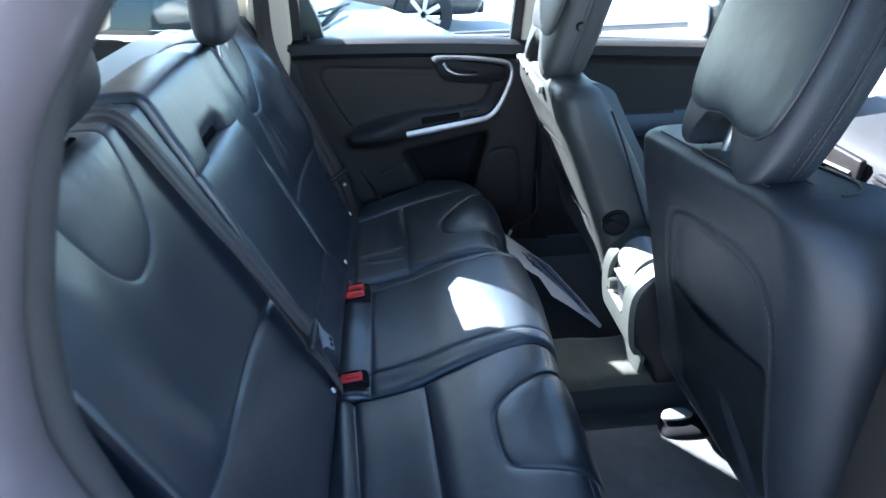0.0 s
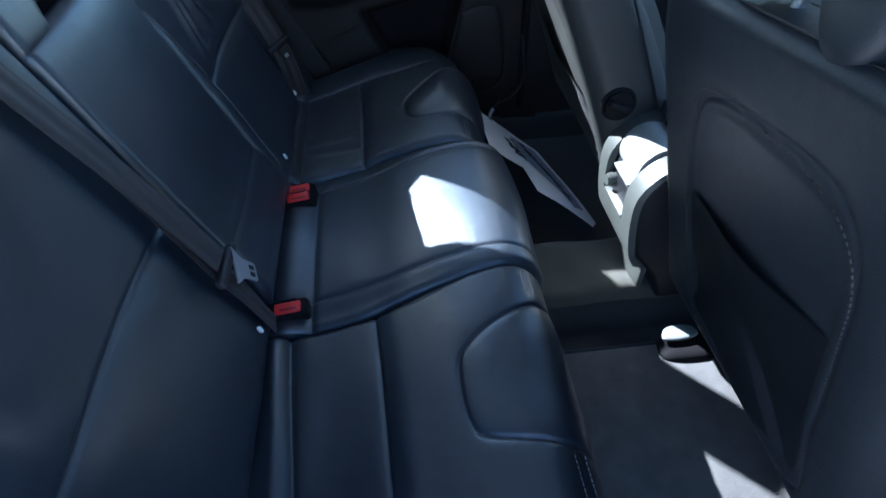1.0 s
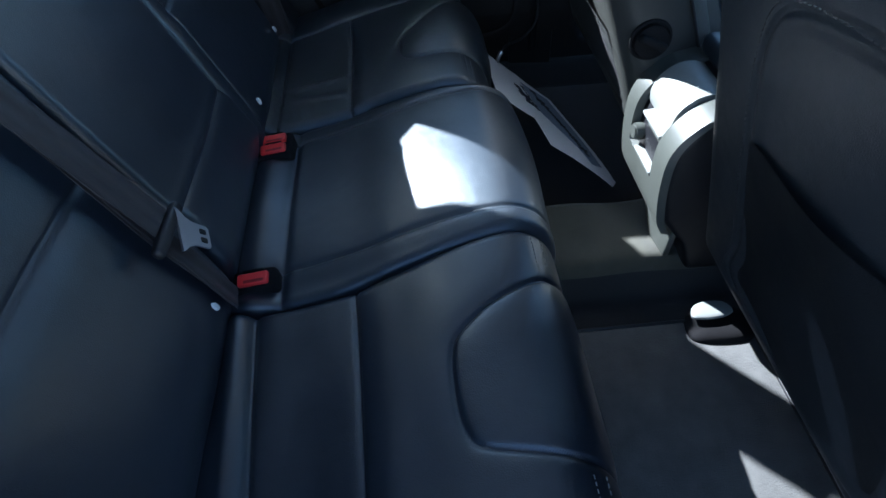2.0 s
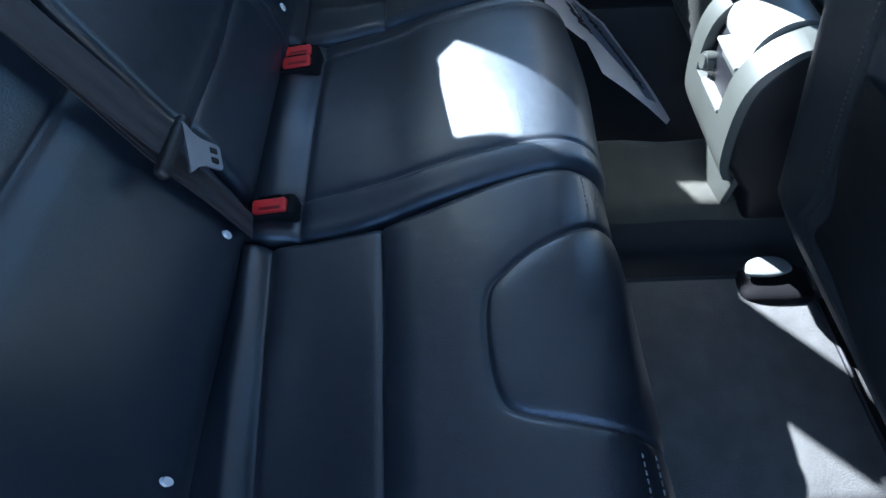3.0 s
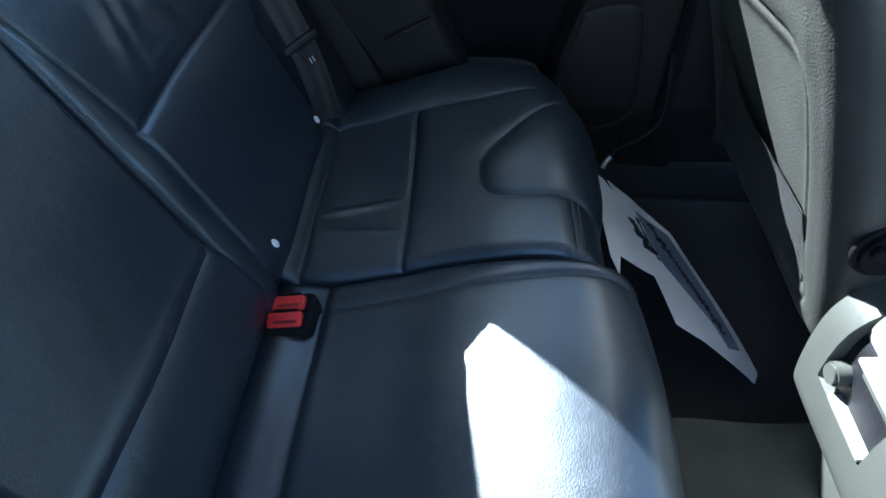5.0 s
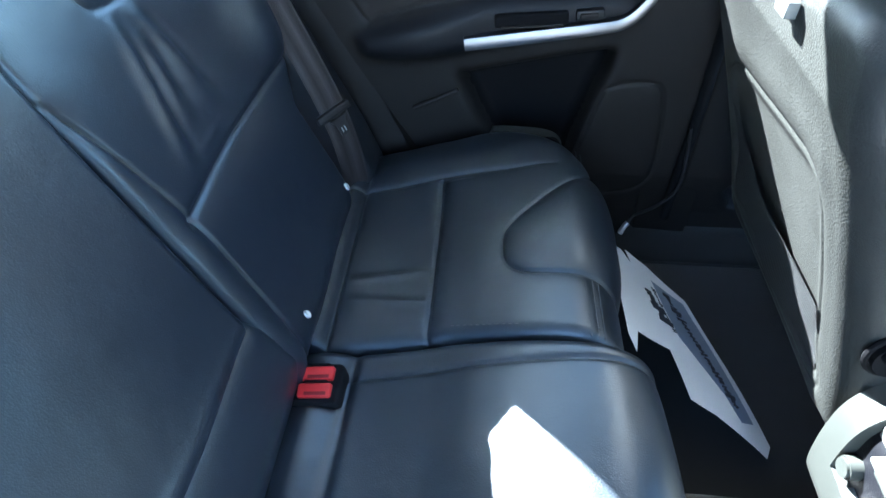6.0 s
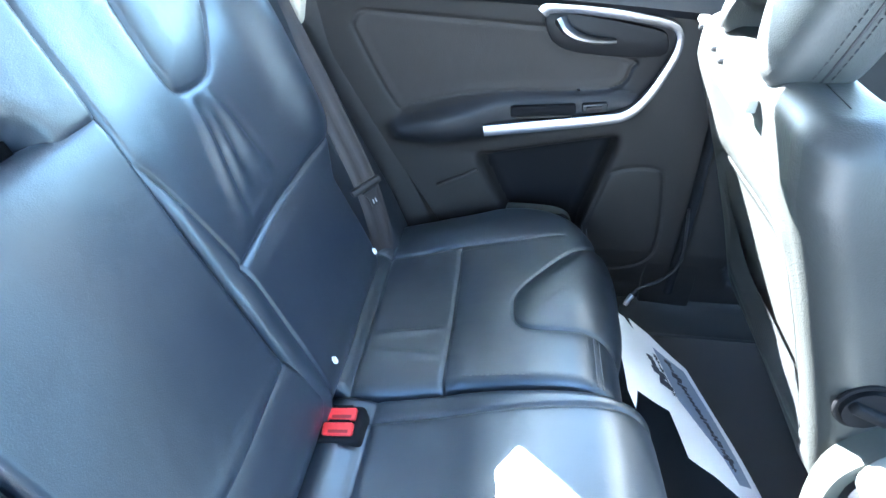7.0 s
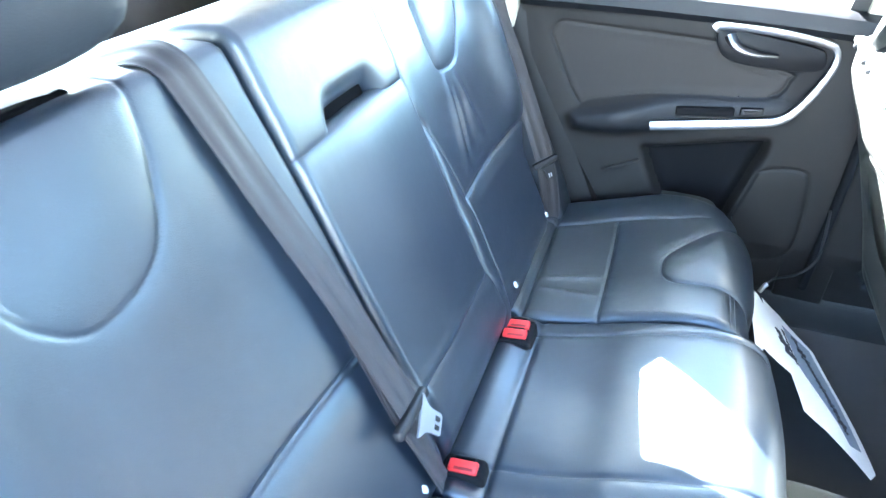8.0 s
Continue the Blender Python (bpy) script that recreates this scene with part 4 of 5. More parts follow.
under("armrest", f2[3], LEATHER, d2)
under("outer_skin", prism([(0.625, 0.45), (1.62, 0.45), (1.62, 1.05), (0.625, 1.13)], "y", 0.775, 0.80, 0.004), PAINT, fdoor, "silver outer skin")
under("window_ledge", sweep(bmesh.new(), spline([(0.625, 0.700, 1.120), (1.0, 0.698, 1.098), (1.3, 0.698, 1.078), (1.62, 0.700, 1.055)], 6), [(-0.09, 0.0), (-0.085, -0.03), (0.0, -0.045), (0.016, -0.03), (0.012, -0.004), (-0.005, 0.006), (-0.04, 0.006)], (0, 0, 1)), TRIM_SOFT, fdoor)
fp = under("pane", tapered(prism([(0.63, 1.10), (0.68, 1.53), (1.08, 1.53), (1.60, 1.05)], "y", 0.738, 0.742, 0)), GLASS, fdoor, "door window glass", False)
fp.visible_shadow = False
mirror = thing("door_mirror", "dark door mirror outside the driver's window", "door mirror", (1.26, 0.95, 1.06))
under("shell", shell(rounded([(0.86, 1.08), (0.86, 1.17), (0.90, 1.195), (1.02, 1.19), (1.04, 1.13), (1.01, 1.07), (0.90, 1.055)], 4), 0.10, 1.235, "x", 8, 3), BLACK, mirror)
under("mirror_glass", prism(rounded([(0.88, 1.085), (0.88, 1.16), (0.91, 1.175), (1.0, 1.172), (1.015, 1.13), (0.99, 1.08)], 4), "x", 1.177, 1.183, 0), STEEL, mirror, "mirror glass")
under("foot", block(bmesh.new(), (1.27, 0.84, 1.075), (0.05, 0.10, 0.03), 0.01), BLACK, mirror)

# ---- near front door, closed ahead of the doorway ----
ndoor = thing("door_3", "closed front passenger door, charcoal inside", "car door", (1.1, -0.75, 0.46), kind="structure")
under("door_panel", prism([(0.715, 0.45), (1.62, 0.45), (1.62, 1.05), (0.715, 1.13)], "y", -0.79, -0.715, 0.01), TRIM, ndoor)
npn = under("pane", mirrored(tapered(prism([(0.72, 1.12), (0.77, 1.53), (1.08, 1.53), (1.60, 1.05)], "y", 0.738, 0.742, 0))), GLASS, ndoor, "door window glass", False)
npn.visible_shadow = False


# ---- near rear door, standing open ----
odoor = thing("door_4", "rear door standing wide open, charcoal inside", "car door", (0.7, -0.82, 0.46), kind="structure")
turn = Matrix.Translation((0.70, -0.82, 0)) @ Matrix.Rotation(radians(8), 4, "Z")
slab = prism([(-0.95, 0.47), (0.0, 0.47), (0.0, 1.13), (-1.0, 1.15)], "x", -0.04, 0.05, 0.012, 2)
bmesh.ops.transform(slab, matrix=turn, verts=slab.verts)
under("door_panel", slab, TRIM, odoor)
opane = prism([(-1.0, 1.14), (0.0, 1.12), (-0.03, 1.5), (-0.8, 1.52)], "x", 0.0, 0.004, 0)
bmesh.ops.transform(opane, matrix=turn, verts=opane.verts)
opane = under("pane", opane, GLASS, odoor, "door window glass", False)
opane.visible_shadow = False


# ---- front seats ----
def front_seat(far):
    yc = 0.365 if far else -0.370
    s = 1 if far else -1                                   # outboard side
    name = "driver's" if far else "passenger's"
    seat = thing("front_seat", ("grained leather front seat, sunlight in its colour, with a round side knob" if far else "black leather front seat with a sagging back pocket"),
                 "car seat", (0.8, yc, 0.42), "front seats")
    if far:
        top_z, height = 1.137, [0.60, 0.645, 0.76, 0.87, 0.97, 1.06, 1.137]
        rear_x, front_x = [0.700, 0.668, 0.632, 0.592, 0.553, 0.516, 0.506], [0.850, 0.840, 0.797, 0.752, 0.704, 0.652, 0.612]
        inner = lambda z: 0.238 - 0.022 * np.clip((z - 1.0) / 0.14, 0, 1) ** 2
        outer = lambda z: 0.272 - 0.06 * np.clip((z - 1.02) / 0.12, 0, 1) ** 2
    else:
        top_z, height = 1.180, [0.60, 0.65, 0.76, 0.88, 1.00, 1.10, 1.18]
        rear_x, front_x = [0.715, 0.684, 0.660, 0.632, 0.606, 0.585, 0.574], [0.880, 0.862, 0.835, 0.80, 0.772, 0.745, 0.72]
        inner = lambda z: 0.250 - 0.010 * np.clip((z - 1.0) / 0.18, 0, 1) ** 2
        outer = lambda z: 0.295 - 0.125 * (1 - np.sqrt(1 - np.clip((z - 1.03) / 0.155, 0, 0.985) ** 2))
    if far:
        panel = rounded([(-0.145, 0.66), (-0.152, 0.75), (-0.158, 0.88), (-0.155, 0.945), (-0.125, 0.972), (-0.06, 0.967), (0.05, 0.950), (0.14, 0.936), (0.205, 0.900), (0.228, 0.85), (0.225, 0.75), (0.205, 0.66)], 6)
    else:
        panel = rounded([(-0.120, 0.66), (-0.125, 0.75), (-0.125, 0.95), (-0.110, 1.04), (-0.06, 1.072), (0.03, 1.085), (0.10, 1.088), (0.155, 1.075), (0.185, 1.03), (0.188, 0.93), (0.180, 0.80), (0.165, 0.66)], 6)

    def shifted(o, z):
        """The passenger's shoulder line rises outboard."""
        return z + (0.0 if far else 0.12) * o * np.clip((z - 0.95) / 0.2, 0, 1)

    # the backrest: rounded oblong sections one above another, closed by a flat shoulder with a rounded edge
    turn_r = 0.020 if not far else 0.030
    rise = [(z, 0.0) for z in np.linspace(0.60, top_z - turn_r, 150)]
    rise += [(top_z - turn_r * (1 - math.sin(a)), turn_r * (1 - math.cos(a))) for a in np.linspace(0.12, math.pi / 2, 12)]
    half = (front_x[-1] - rear_x[-1]) / 2
    rise += [(top_z, k) for k in np.linspace(turn_r, half - 0.001, 13)[1:]]
    grid, marks = [], []
    for z, inset in rise:
        x0, x1 = np.interp(z, height, rear_x), np.interp(z, height, front_x)
        narrow = min(inset, (x1 - x0) / 2 - 0.0005)
        x0, x1 = x0 + narrow, x1 - narrow
        y0, y1 = -float(inner(z)) + narrow, float(outer(z)) - narrow
        room = min(x1 - x0, y1 - y0) / 2 * 0.98
        r0, r1, ro = min(0.045, room), min(0.055, room), min(0.045 if far else 0.078, room)
        corner = lambda cx, cy, r, a0, k: [(cx + r * math.cos(a), cy + r * math.sin(a)) for a in np.linspace(a0, a0 - math.pi / 2, k)]
        ring = [(x0, y) for y in np.linspace(y0 + r0, y1 - ro, 120)]
        ring += corner(x0 + ro, y1 - ro, ro, math.pi, 12)[1:]
        ring += [(x, y1) for x in np.linspace(x0 + ro, x1 - min(r1, room), 12)][1:]
        ring += corner(x1 - r1, y1 - r1, r1, math.pi / 2, 12)[1:]
        ring += [(x1, y) for y in np.linspace(y1 - r1, y0 + r1, 60)][1:]
        ring += corner(x1 - r1, y0 + r1, r1, 0.0, 12)[1:]
        ring += [(x, y0) for x in np.linspace(x1 - r1, x0 + r0, 12)][1:]
        ring += corner(x0 + r0, y0 + r0, r0, -math.pi / 2, 12)[1:]
        ring = np.array(ring)
        o = ring[:, 1]
        back = np.arange(len(ring)) < 120
        front = np.abs(ring[:, 0] - x1) < 1e-6
        d = inside(panel, o, np.full(len(o), z))
        push = np.where(back & (inset == 0), groove(d - 0.004, 0.003, 0.004) - (0.008 if far else 0.006) / (1 + np.exp(np.clip((d + 0.012) / 0.004, -40, 40))), 0)
        if far:
            push += np.where(back & (inset == 0), 0.003 * bump_at(d - 0.03, 0.025), 0)
        push += 0.0010 * np.sin(17 * z + 13 * o)
        push *= np.clip(np.minimum(np.arange(len(ring)), 119 - np.arange(len(ring))) / 8, 0, 1)
        ring[:, 0] -= np.where(back, push, 0)
        ring[:, 0] += np.where(front, 0.025 * bump_at(np.abs(o) - 0.17, 0.04) + groove(np.abs(o) - 0.125, 0.004, 0.005), 0) * max(0, 1 - inset / turn_r)
        grid.append(np.stack([ring[:, 0], yc + s * o, shifted(o, z)], -1))
        marks.append(np.where(back & (inset == 0) & (d < 0), 1, np.where((np.arange(len(ring)) < 131) | (np.arange(len(ring)) > len(ring) - 5), 0, 2)) if z < top_z - turn_r * 0.8 else np.full(len(ring), 2))
    m = surface(np.array(grid), np.array(marks)[:-1, :-1])
    # sun and shade are in the colour: driver's seat paler, passenger's darker
    b = under("backrest", m[0], LEATHER_SUNLIT if far else LEATHER_DULL, seat)
    under("shoulder_and_front", m[2], LEATHER_PART_LIT if far else LEATHER_DULL, b, "smooth black leather shoulder, side and front")
    under("back_panel", m[1], LEATHER_SUNLIT if far else LEATHER_DULL, b, "smooth back panel")
    prof_x, prof_z = rear_x, height
    if not far:
        edge_seam = [Vector((p[0], p[1], p[2] + 0.0010)) for p in grid[-14][:120]]
        under("front_seam", sweep(bmesh.new(), [Vector((p[0], p[1], p[2] + 0.0010)) for p in grid[-12][140:212]], circle(0.0018, 6), (0, 0, 1)), PIPING, b, "stitched seam along the front of the shoulder")
        under("edge_seam", sweep(bmesh.new(), edge_seam, circle(0.0016, 6), (0, 0, 1)), PIPING, b, "piped seam along the shoulder")
    # pocket: a sheet stretched over the lower recess, with an elastic band along its top
    O, K = np.meshgrid(np.linspace(*((-0.152, 0.215) if far else (-0.122, 0.182)), 60), np.linspace(0, 1, 40), indexing="ij")
    top = (0.815 if far else 0.925) + 0.13 * O - 0.012 * np.cos(O * 9)
    Z = 0.645 + (top - 0.645) * K
    sag = 0.010 + 0.010 * K ** 4 * np.cos(np.clip(O / 0.18, -1, 1) * np.pi / 2) + 0.002 * np.sin(O * 30 + K * 7)
    X = np.interp(Z, prof_z, prof_x) + 0.014 - sag
    bm = surface_plain(np.stack([X, yc + s * O, Z], -1))
    bmesh.ops.solidify(bm, geom=bm.faces[:], thickness=0.003)
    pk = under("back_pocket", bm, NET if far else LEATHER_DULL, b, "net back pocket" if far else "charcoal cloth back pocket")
    rim = [Vector((X[i, -1] - 0.002, yc + s * O[i, -1], Z[i, -1] - 0.010)) for i in range(60)]
    under("elastic_band", sweep(bmesh.new(), rim, flat(0.003, 0.024), (0, 0, 1)), ELASTIC if far else PIPING, pk, "elastic band along the pocket")
    # stitched seam round the recess
    pts = [(o, z) for o, z in panel if z > 0.67]
    k = max(range(len(pts)), key=lambda i: (Vector(pts[i]) - Vector(pts[i - 1])).length)
    pts = pts[k:] + pts[:k]
    path = [Vector((np.interp(z, prof_z, prof_x) - 0.004, yc + s * o * 1.045, z + 0.006 * (z > 1.0))) for o, z in pts]
    if not far:
        under("stitching", stitches(bmesh.new(), path, (-0.94, 0, -0.33), 0.004, 0.003, 0.0007), PIPING, b, "row of stitches")
    # head restraint with two cheeks and a recess over its stem
    hx, lift, deep = (0.540, -0.030, 0.120) if far else (0.608, 0.0, 0.10)
    lean = 0.30

    def tipped(bm):
        for v in bm.verts:
            v.co.x += (v.co.z - 1.16 - lift) * lean
            v.co.z += lift
        return bm
    w, yc_seat = 0.118 if far else 0.110, yc
    yc = yc + (0.02 if far else -0.008)
    out = rounded([(yc - w * 1.0, 1.165), (yc - w * 1.12, 1.26), (yc - w * 1.10, 1.38), (yc - w * 0.85, 1.475), (yc, 1.51), (yc + w * 0.85, 1.475), (yc + w * 1.10, 1.38), (yc + w * 1.12, 1.26), (yc + w, 1.165), (yc + w * 0.70, 1.155), (yc + w * 0.58, 1.195), (yc, 1.212), (yc - w * 0.58, 1.195), (yc - w * 0.70, 1.155)], 6)
    if not far:
        out = rounded([(yc - w * 0.98, 1.19), (yc - w * 1.12, 1.27), (yc - w * 1.12, 1.38), (yc - w * 0.85, 1.475), (yc, 1.51), (yc + w * 0.85, 1.475), (yc + w * 1.12, 1.38), (yc + w * 1.12, 1.27), (yc + w * 0.98, 1.19), (yc + w * 0.66, 1.178), (yc + w * 0.54, 1.215), (yc, 1.236), (yc - w * 0.54, 1.215), (yc - w * 0.66, 1.178)], 6)
    h = under("head_restraint", tipped(shell(out, deep, hx, "x", 16, 4.2)), LEATHER_PART_LIT if far else LEATHER_DULL, seat, "large leather head restraint with a recess")
    pad_out = rounded([(yc - w * 0.58, 1.243), (yc - w * 0.90, 1.27), (yc - w * 1.02, 1.35), (yc - w * 0.90, 1.43), (yc - w * 0.5, 1.485), (yc, 1.50), (yc + w * 0.5, 1.485), (yc + w * 0.90, 1.43), (yc + w * 1.02, 1.35), (yc + w * 0.90, 1.27), (yc + w * 0.58, 1.243), (yc, 1.246)], 6)
    if not far:
        pad_out = rounded([(yc - w * 0.55, 1.236), (yc - w * 0.92, 1.255), (yc - w * 1.05, 1.33), (yc - w * 0.98, 1.42), (yc - w * 0.55, 1.485), (yc, 1.50), (yc + w * 0.55, 1.485), (yc + w * 0.98, 1.42), (yc + w * 1.05, 1.33), (yc + w * 0.92, 1.255), (yc + w * 0.55, 1.236), (yc, 1.246)], 6)
    under("rear_pad", tipped(shell(pad_out, 0.040 if far else 0.022, hx - deep * 0.45, "x", 14, 2.1 if far else 2.8)), LEATHER_PART_LIT if far else LEATHER, h, "smooth rear pad")
    under("seam", tipped(sweep(bmesh.new(), [Vector((hx - deep * 0.455, yc + (a - yc) * 0.985, 1.35 + (c - 1.35) * 0.985)) for a, c in pad_out], circle(0.0032, 6), (1, 0, 0), True)), PIPING, h)
    rim_seam = [Vector((hx + 0.004, yc + (a - yc) * 1.004, c)) for a, c in out if c > 1.16]
    k = max(range(len(rim_seam)), key=lambda i: (rim_seam[i] - rim_seam[i - 1]).length)
    rim_seam = rim_seam[k:] + rim_seam[:k]
    under("side_seam", tipped(sweep(bmesh.new(), rim_seam, circle(0.0016, 6), (1, 0, 0))), PIPING, h)
    for shift in (-0.007, 0.011):
        bm = bmesh.new()
        c0 = Vector((hx + shift, yc, 1.32))
        path = [c0 + (p - Vector((hx + 0.004, yc, 1.32))) * 1.002 for p in rim_seam]
        stitches(bm, path, lambda p: (p - c0).normalized(), 0.0045, 0.003, 0.0009)
        under("stitching", tipped(bm), PIPING, h)
    for o in (-0.05, 0.05):
        under("stem", sweep(bmesh.new(), [Vector((hx + 0.01, yc + o, 1.12 + lift)), Vector((hx + 0.03, yc + o, 1.22 + lift))], circle(0.007, 10), (0, 1, 0)), STEEL, h, "steel stem")
    if far:
        bt = bmesh.new()
        bmesh.ops.create_cone(bt, cap_ends=True, segments=18, radius1=0.011, radius2=0.008, depth=0.014, matrix=Matrix.Translation((hx + 0.036, yc - 0.137, 1.245)) @ Matrix.Rotation(radians(90), 4, "X"))
        under("fold_button", bt, BLACK, h, "round black release button")
    yc = yc_seat
    # cushion and frame below
    cush = pad([(0.80, 0.58), (0.86, 0.62), (1.0, 0.63), (1.2, 0.66), (1.30, 0.665), (1.345, 0.63), (1.35, 0.52)], yc - 0.25, yc + 0.25, lambda x, y, z, u: 0.03 * bump_at(np.abs(y - yc) - 0.20, 0.05) + groove(np.abs(y - yc) - 0.14, 0.005, 0.006), 60, 60, 0.03, 0.12)
    under("cushion", cush[0], LEATHER, seat)
    under("seat_base", block(bmesh.new(), (1.06, yc, 0.515), (0.50, 0.44, 0.10), 0.03, 3), BLACK, seat)
    for o in (-0.17, 0.17):
        under("rail", block(bmesh.new(), (1.12, yc + o, 0.435), (0.44, 0.04, 0.06), 0.008), BLACK, seat, "black seat rail")
    if far:
        kx, ky, kz = 0.660, yc - 0.234, 0.821
        kn = under("side_knob", sweep(bmesh.new(), [Vector((kx, ky + 0.01, kz)), Vector((kx, ky - 0.012, kz))], circle(0.027, 26), (0, 0, 1)), BLACK_AND_SHADE, seat, "round black adjusting knob")
        under("grip", block(bmesh.new(), (kx, ky - 0.015, kz), (0.050, 0.014, 0.014), 0.005, 3, Matrix.Rotation(radians(25), 4, "Y")), BLACK_AND_SHADE, kn)
        under("knob_ring", sweep(bmesh.new(), [Vector((kx + 0.031 * math.cos(a * math.pi / 16), ky - 0.004, kz + 0.031 * math.sin(a * math.pi / 16))) for a in range(32)], circle(0.0035, 8), (0, 1, 0), True), BLACK_AND_SHADE, kn)
        strip = under("top_strip", block(bmesh.new(), (0.509, yc + 0.075, 1.108), (0.018, 0.27, 0.010), 0.004, 2, Matrix.Rotation(radians(4), 4, "X")), LIDGREY, seat, "pale plastic strip along the top edge")
        for o, wide in ((0.14, 0.012), (0.06, 0.012), (0.02, 0.014), (-0.095, 0.040)):
            under("clip", block(bmesh.new(), (0.5005 if wide < 0.02 else 0.503, yc + 0.03 + o, 1.106 + 0.06 * o), (0.012, wide * 0.7, 0.007 if wide < 0.02 else 0.016), 0.002), BLACK if wide < 0.02 else LIDGREY, strip)
        side_seam = spline([(x, yc - float(inner(z)) - 0.0005, z) for x, z in ((0.625, 1.09), (0.655, 1.02), (0.695, 0.92), (0.735, 0.82), (0.765, 0.74))], 8)
        under("side_piping", sweep(bmesh.new(), side_seam, circle(0.003, 6), (0, 1, 0)), PIPING, seat)
    return seat


front_seat(True)
front_seat(False)

# rail cover and heel of the passenger's seat in the footwell
cover = thing("seat_rail_cover", "black rounded end cover of a seat rail on the footwell carpet", "rail cover", (0.78, -0.13, 0.405))
under("cap", shell(rounded([(0.715, -0.150), (0.725, -0.115), (0.765, -0.102), (0.820, -0.107), (0.840, -0.145), (0.820, -0.176), (0.765, -0.180), (0.725, -0.172)], 4), 0.046, 0.412, "z", 10, 3.0), BLACK_AND_SHADE, cover)
# pale plate paints the patch of sun on the black cap
under("sunlit_patch", shell(rounded([(0.724, -0.135), (0.736, -0.112), (0.768, -0.105), (0.792, -0.112), (0.798, -0.132), (0.770, -0.142), (0.740, -0.142)], 4), 0.010, 0.444, "z", 6, 3.0), LIDGREY, cover, "pale patch for the sunlit top of the cover")
under("rail_end", block(bmesh.new(), (0.855, -0.138, 0.418), (0.06, 0.045, 0.036), 0.006, 2), STEEL, cover, "steel rail end")

# ---- centre console ----
console = thing("centre_console", "centre console with silver-grey rear panel and pale rounded lid", "console", (0.9, 0.02, 0.42))
prof = [(0.735, 0.47), (0.715, 0.535), (0.668, 0.595), (0.655, 0.66), (0.658, 0.735), (0.685, 0.775), (0.74, 0.80), (1.25, 0.80), (1.25, 0.47)]
under("body", prism(prof, "y", -0.054, 0.126, 0.012, 3), TRIM_DARK, console)


def console_frame():
    """The frame of the rear face: an outline in (y, height along the face) with a window in it, bent with the face."""
    line = spline([(0.668, 0, 0.575), (0.652, 0, 0.61), (0.643, 0, 0.68), (0.646, 0, 0.735), (0.668, 0, 0.772), (0.705, 0, 0.797), (0.78, 0, 0.808)], 8)
    bm, rows = bmesh.new(), []
    ys = [-0.064, -0.060, -0.016, -0.013, 0.087, 0.090, 0.128, 0.132]
    for i, p in enumerate(line):
        hole = 0.664 < p.z
        lower = max(0, (0.60 - p.z) * 1.2)
        rows.append([bm.verts.new((p.x + (0.012 if j in (0, 7) else 0) + (0.026 if hole and j in (3, 4) else 0), y * (1 - lower), p.z)) for j, y in enumerate(ys)])
    for a, b in zip(rows, rows[1:]):
        for j in range(7):
            bm.faces.new((a[j], a[j + 1], b[j + 1], b[j]))
    return bm


under("rear_panel", console_frame(), GREYPLASTIC, console, "silver-grey rear panel with a recess")
lidp = under("lid", sweep(bmesh.new(), [Vector((0.712, -0.0115, 0.752)), Vector((0.712, 0.0855, 0.752))], circle(0.052, 40), (0, 0, 1)), LIDGREY, console, "pale rounded end of the lid")
under("lid_top", block(bmesh.new(), (0.94, 0.036, 0.815), (0.40, 0.18, 0.035), 0.014, 4), LEATHER, console, "padded black lid top")
slope = Matrix.Rotation(radians(-6), 4, "Y")
rp = under("recess_plate", block(bmesh.new(), (0.664, 0.024, 0.702), (0.012, 0.072, 0.070), 0.003, 2, slope), GREYPLASTIC, console)
under("ledge", block(bmesh.new(), (0.655, 0.024, 0.736), (0.022, 0.074, 0.006), 0.0015, 2, slope), LIDGREY, rp, "pale ledge")
under("ledge", block(bmesh.new(), (0.653, 0.024, 0.668), (0.022, 0.074, 0.006), 0.0015, 2, slope), LIDGREY, rp, "pale ledge")
kb = bmesh.new()
sweep(kb, [Vector((0.668, 0.074, 0.690)), Vector((0.644, 0.074, 0.688))], circle(0.0135, 20), (0, 0, 1))
sweep(kb, [Vector((0.644, 0.074, 0.688)), Vector((0.640, 0.074, 0.688))], circle(0.0110, 20), (0, 0, 1))
under("knob", kb, GREYPLASTIC, console, "small round knob")
under("foot", prism([(0.078, 0.62), (0.076, 0.53), (0.030, 0.488), (-0.040, 0.500), (-0.047, 0.555), (-0.036, 0.62)], "x", 0.692, 0.704, 0.003), GREYPLASTIC, console, "silver-grey foot on the tunnel carpet")

# ---- floor mats ----
for y, word in ((-0.375, "by the open doorway"), (0.41, "by the closed door")):
    mt = thing("floor_mat", "dark looped carpet mat in the footwell " + word, "floor mat", (0.66, y, 0.405), "floor mats")
    # near mat coloured paler for the sun on it, far mat darker for shade
    under("mat_body", block(bmesh.new(), (0.66, y, 0.414), (0.34, 0.50, 0.012), 0.005), SUNLIT_MAT if y < 0 else CARPET, mt)
    rim = [Vector(p) for p in ((0.49, y - 0.25, 0.419), (0.83, y - 0.25, 0.419), (0.83, y + 0.25, 0.419), (0.49, y + 0.25, 0.419))]
    under("binding", sweep(bmesh.new(), rim, circle(0.005, 8), (0, 0, 1), True), PIPING, mt)

# ---- the white card leaning in the footwell ----
card = thing("card_sign", "creased white card with dark handwriting leaning in the footwell", "paper sign", (0.55, 0.35, 0.46))
A, U, V = Vector((0.452, 0.395, 0.628)), Vector((0.0, 1.0, 0.0)), Vector((0.767, 0.0, -0.640))


UP = V.cross(U).normalized()


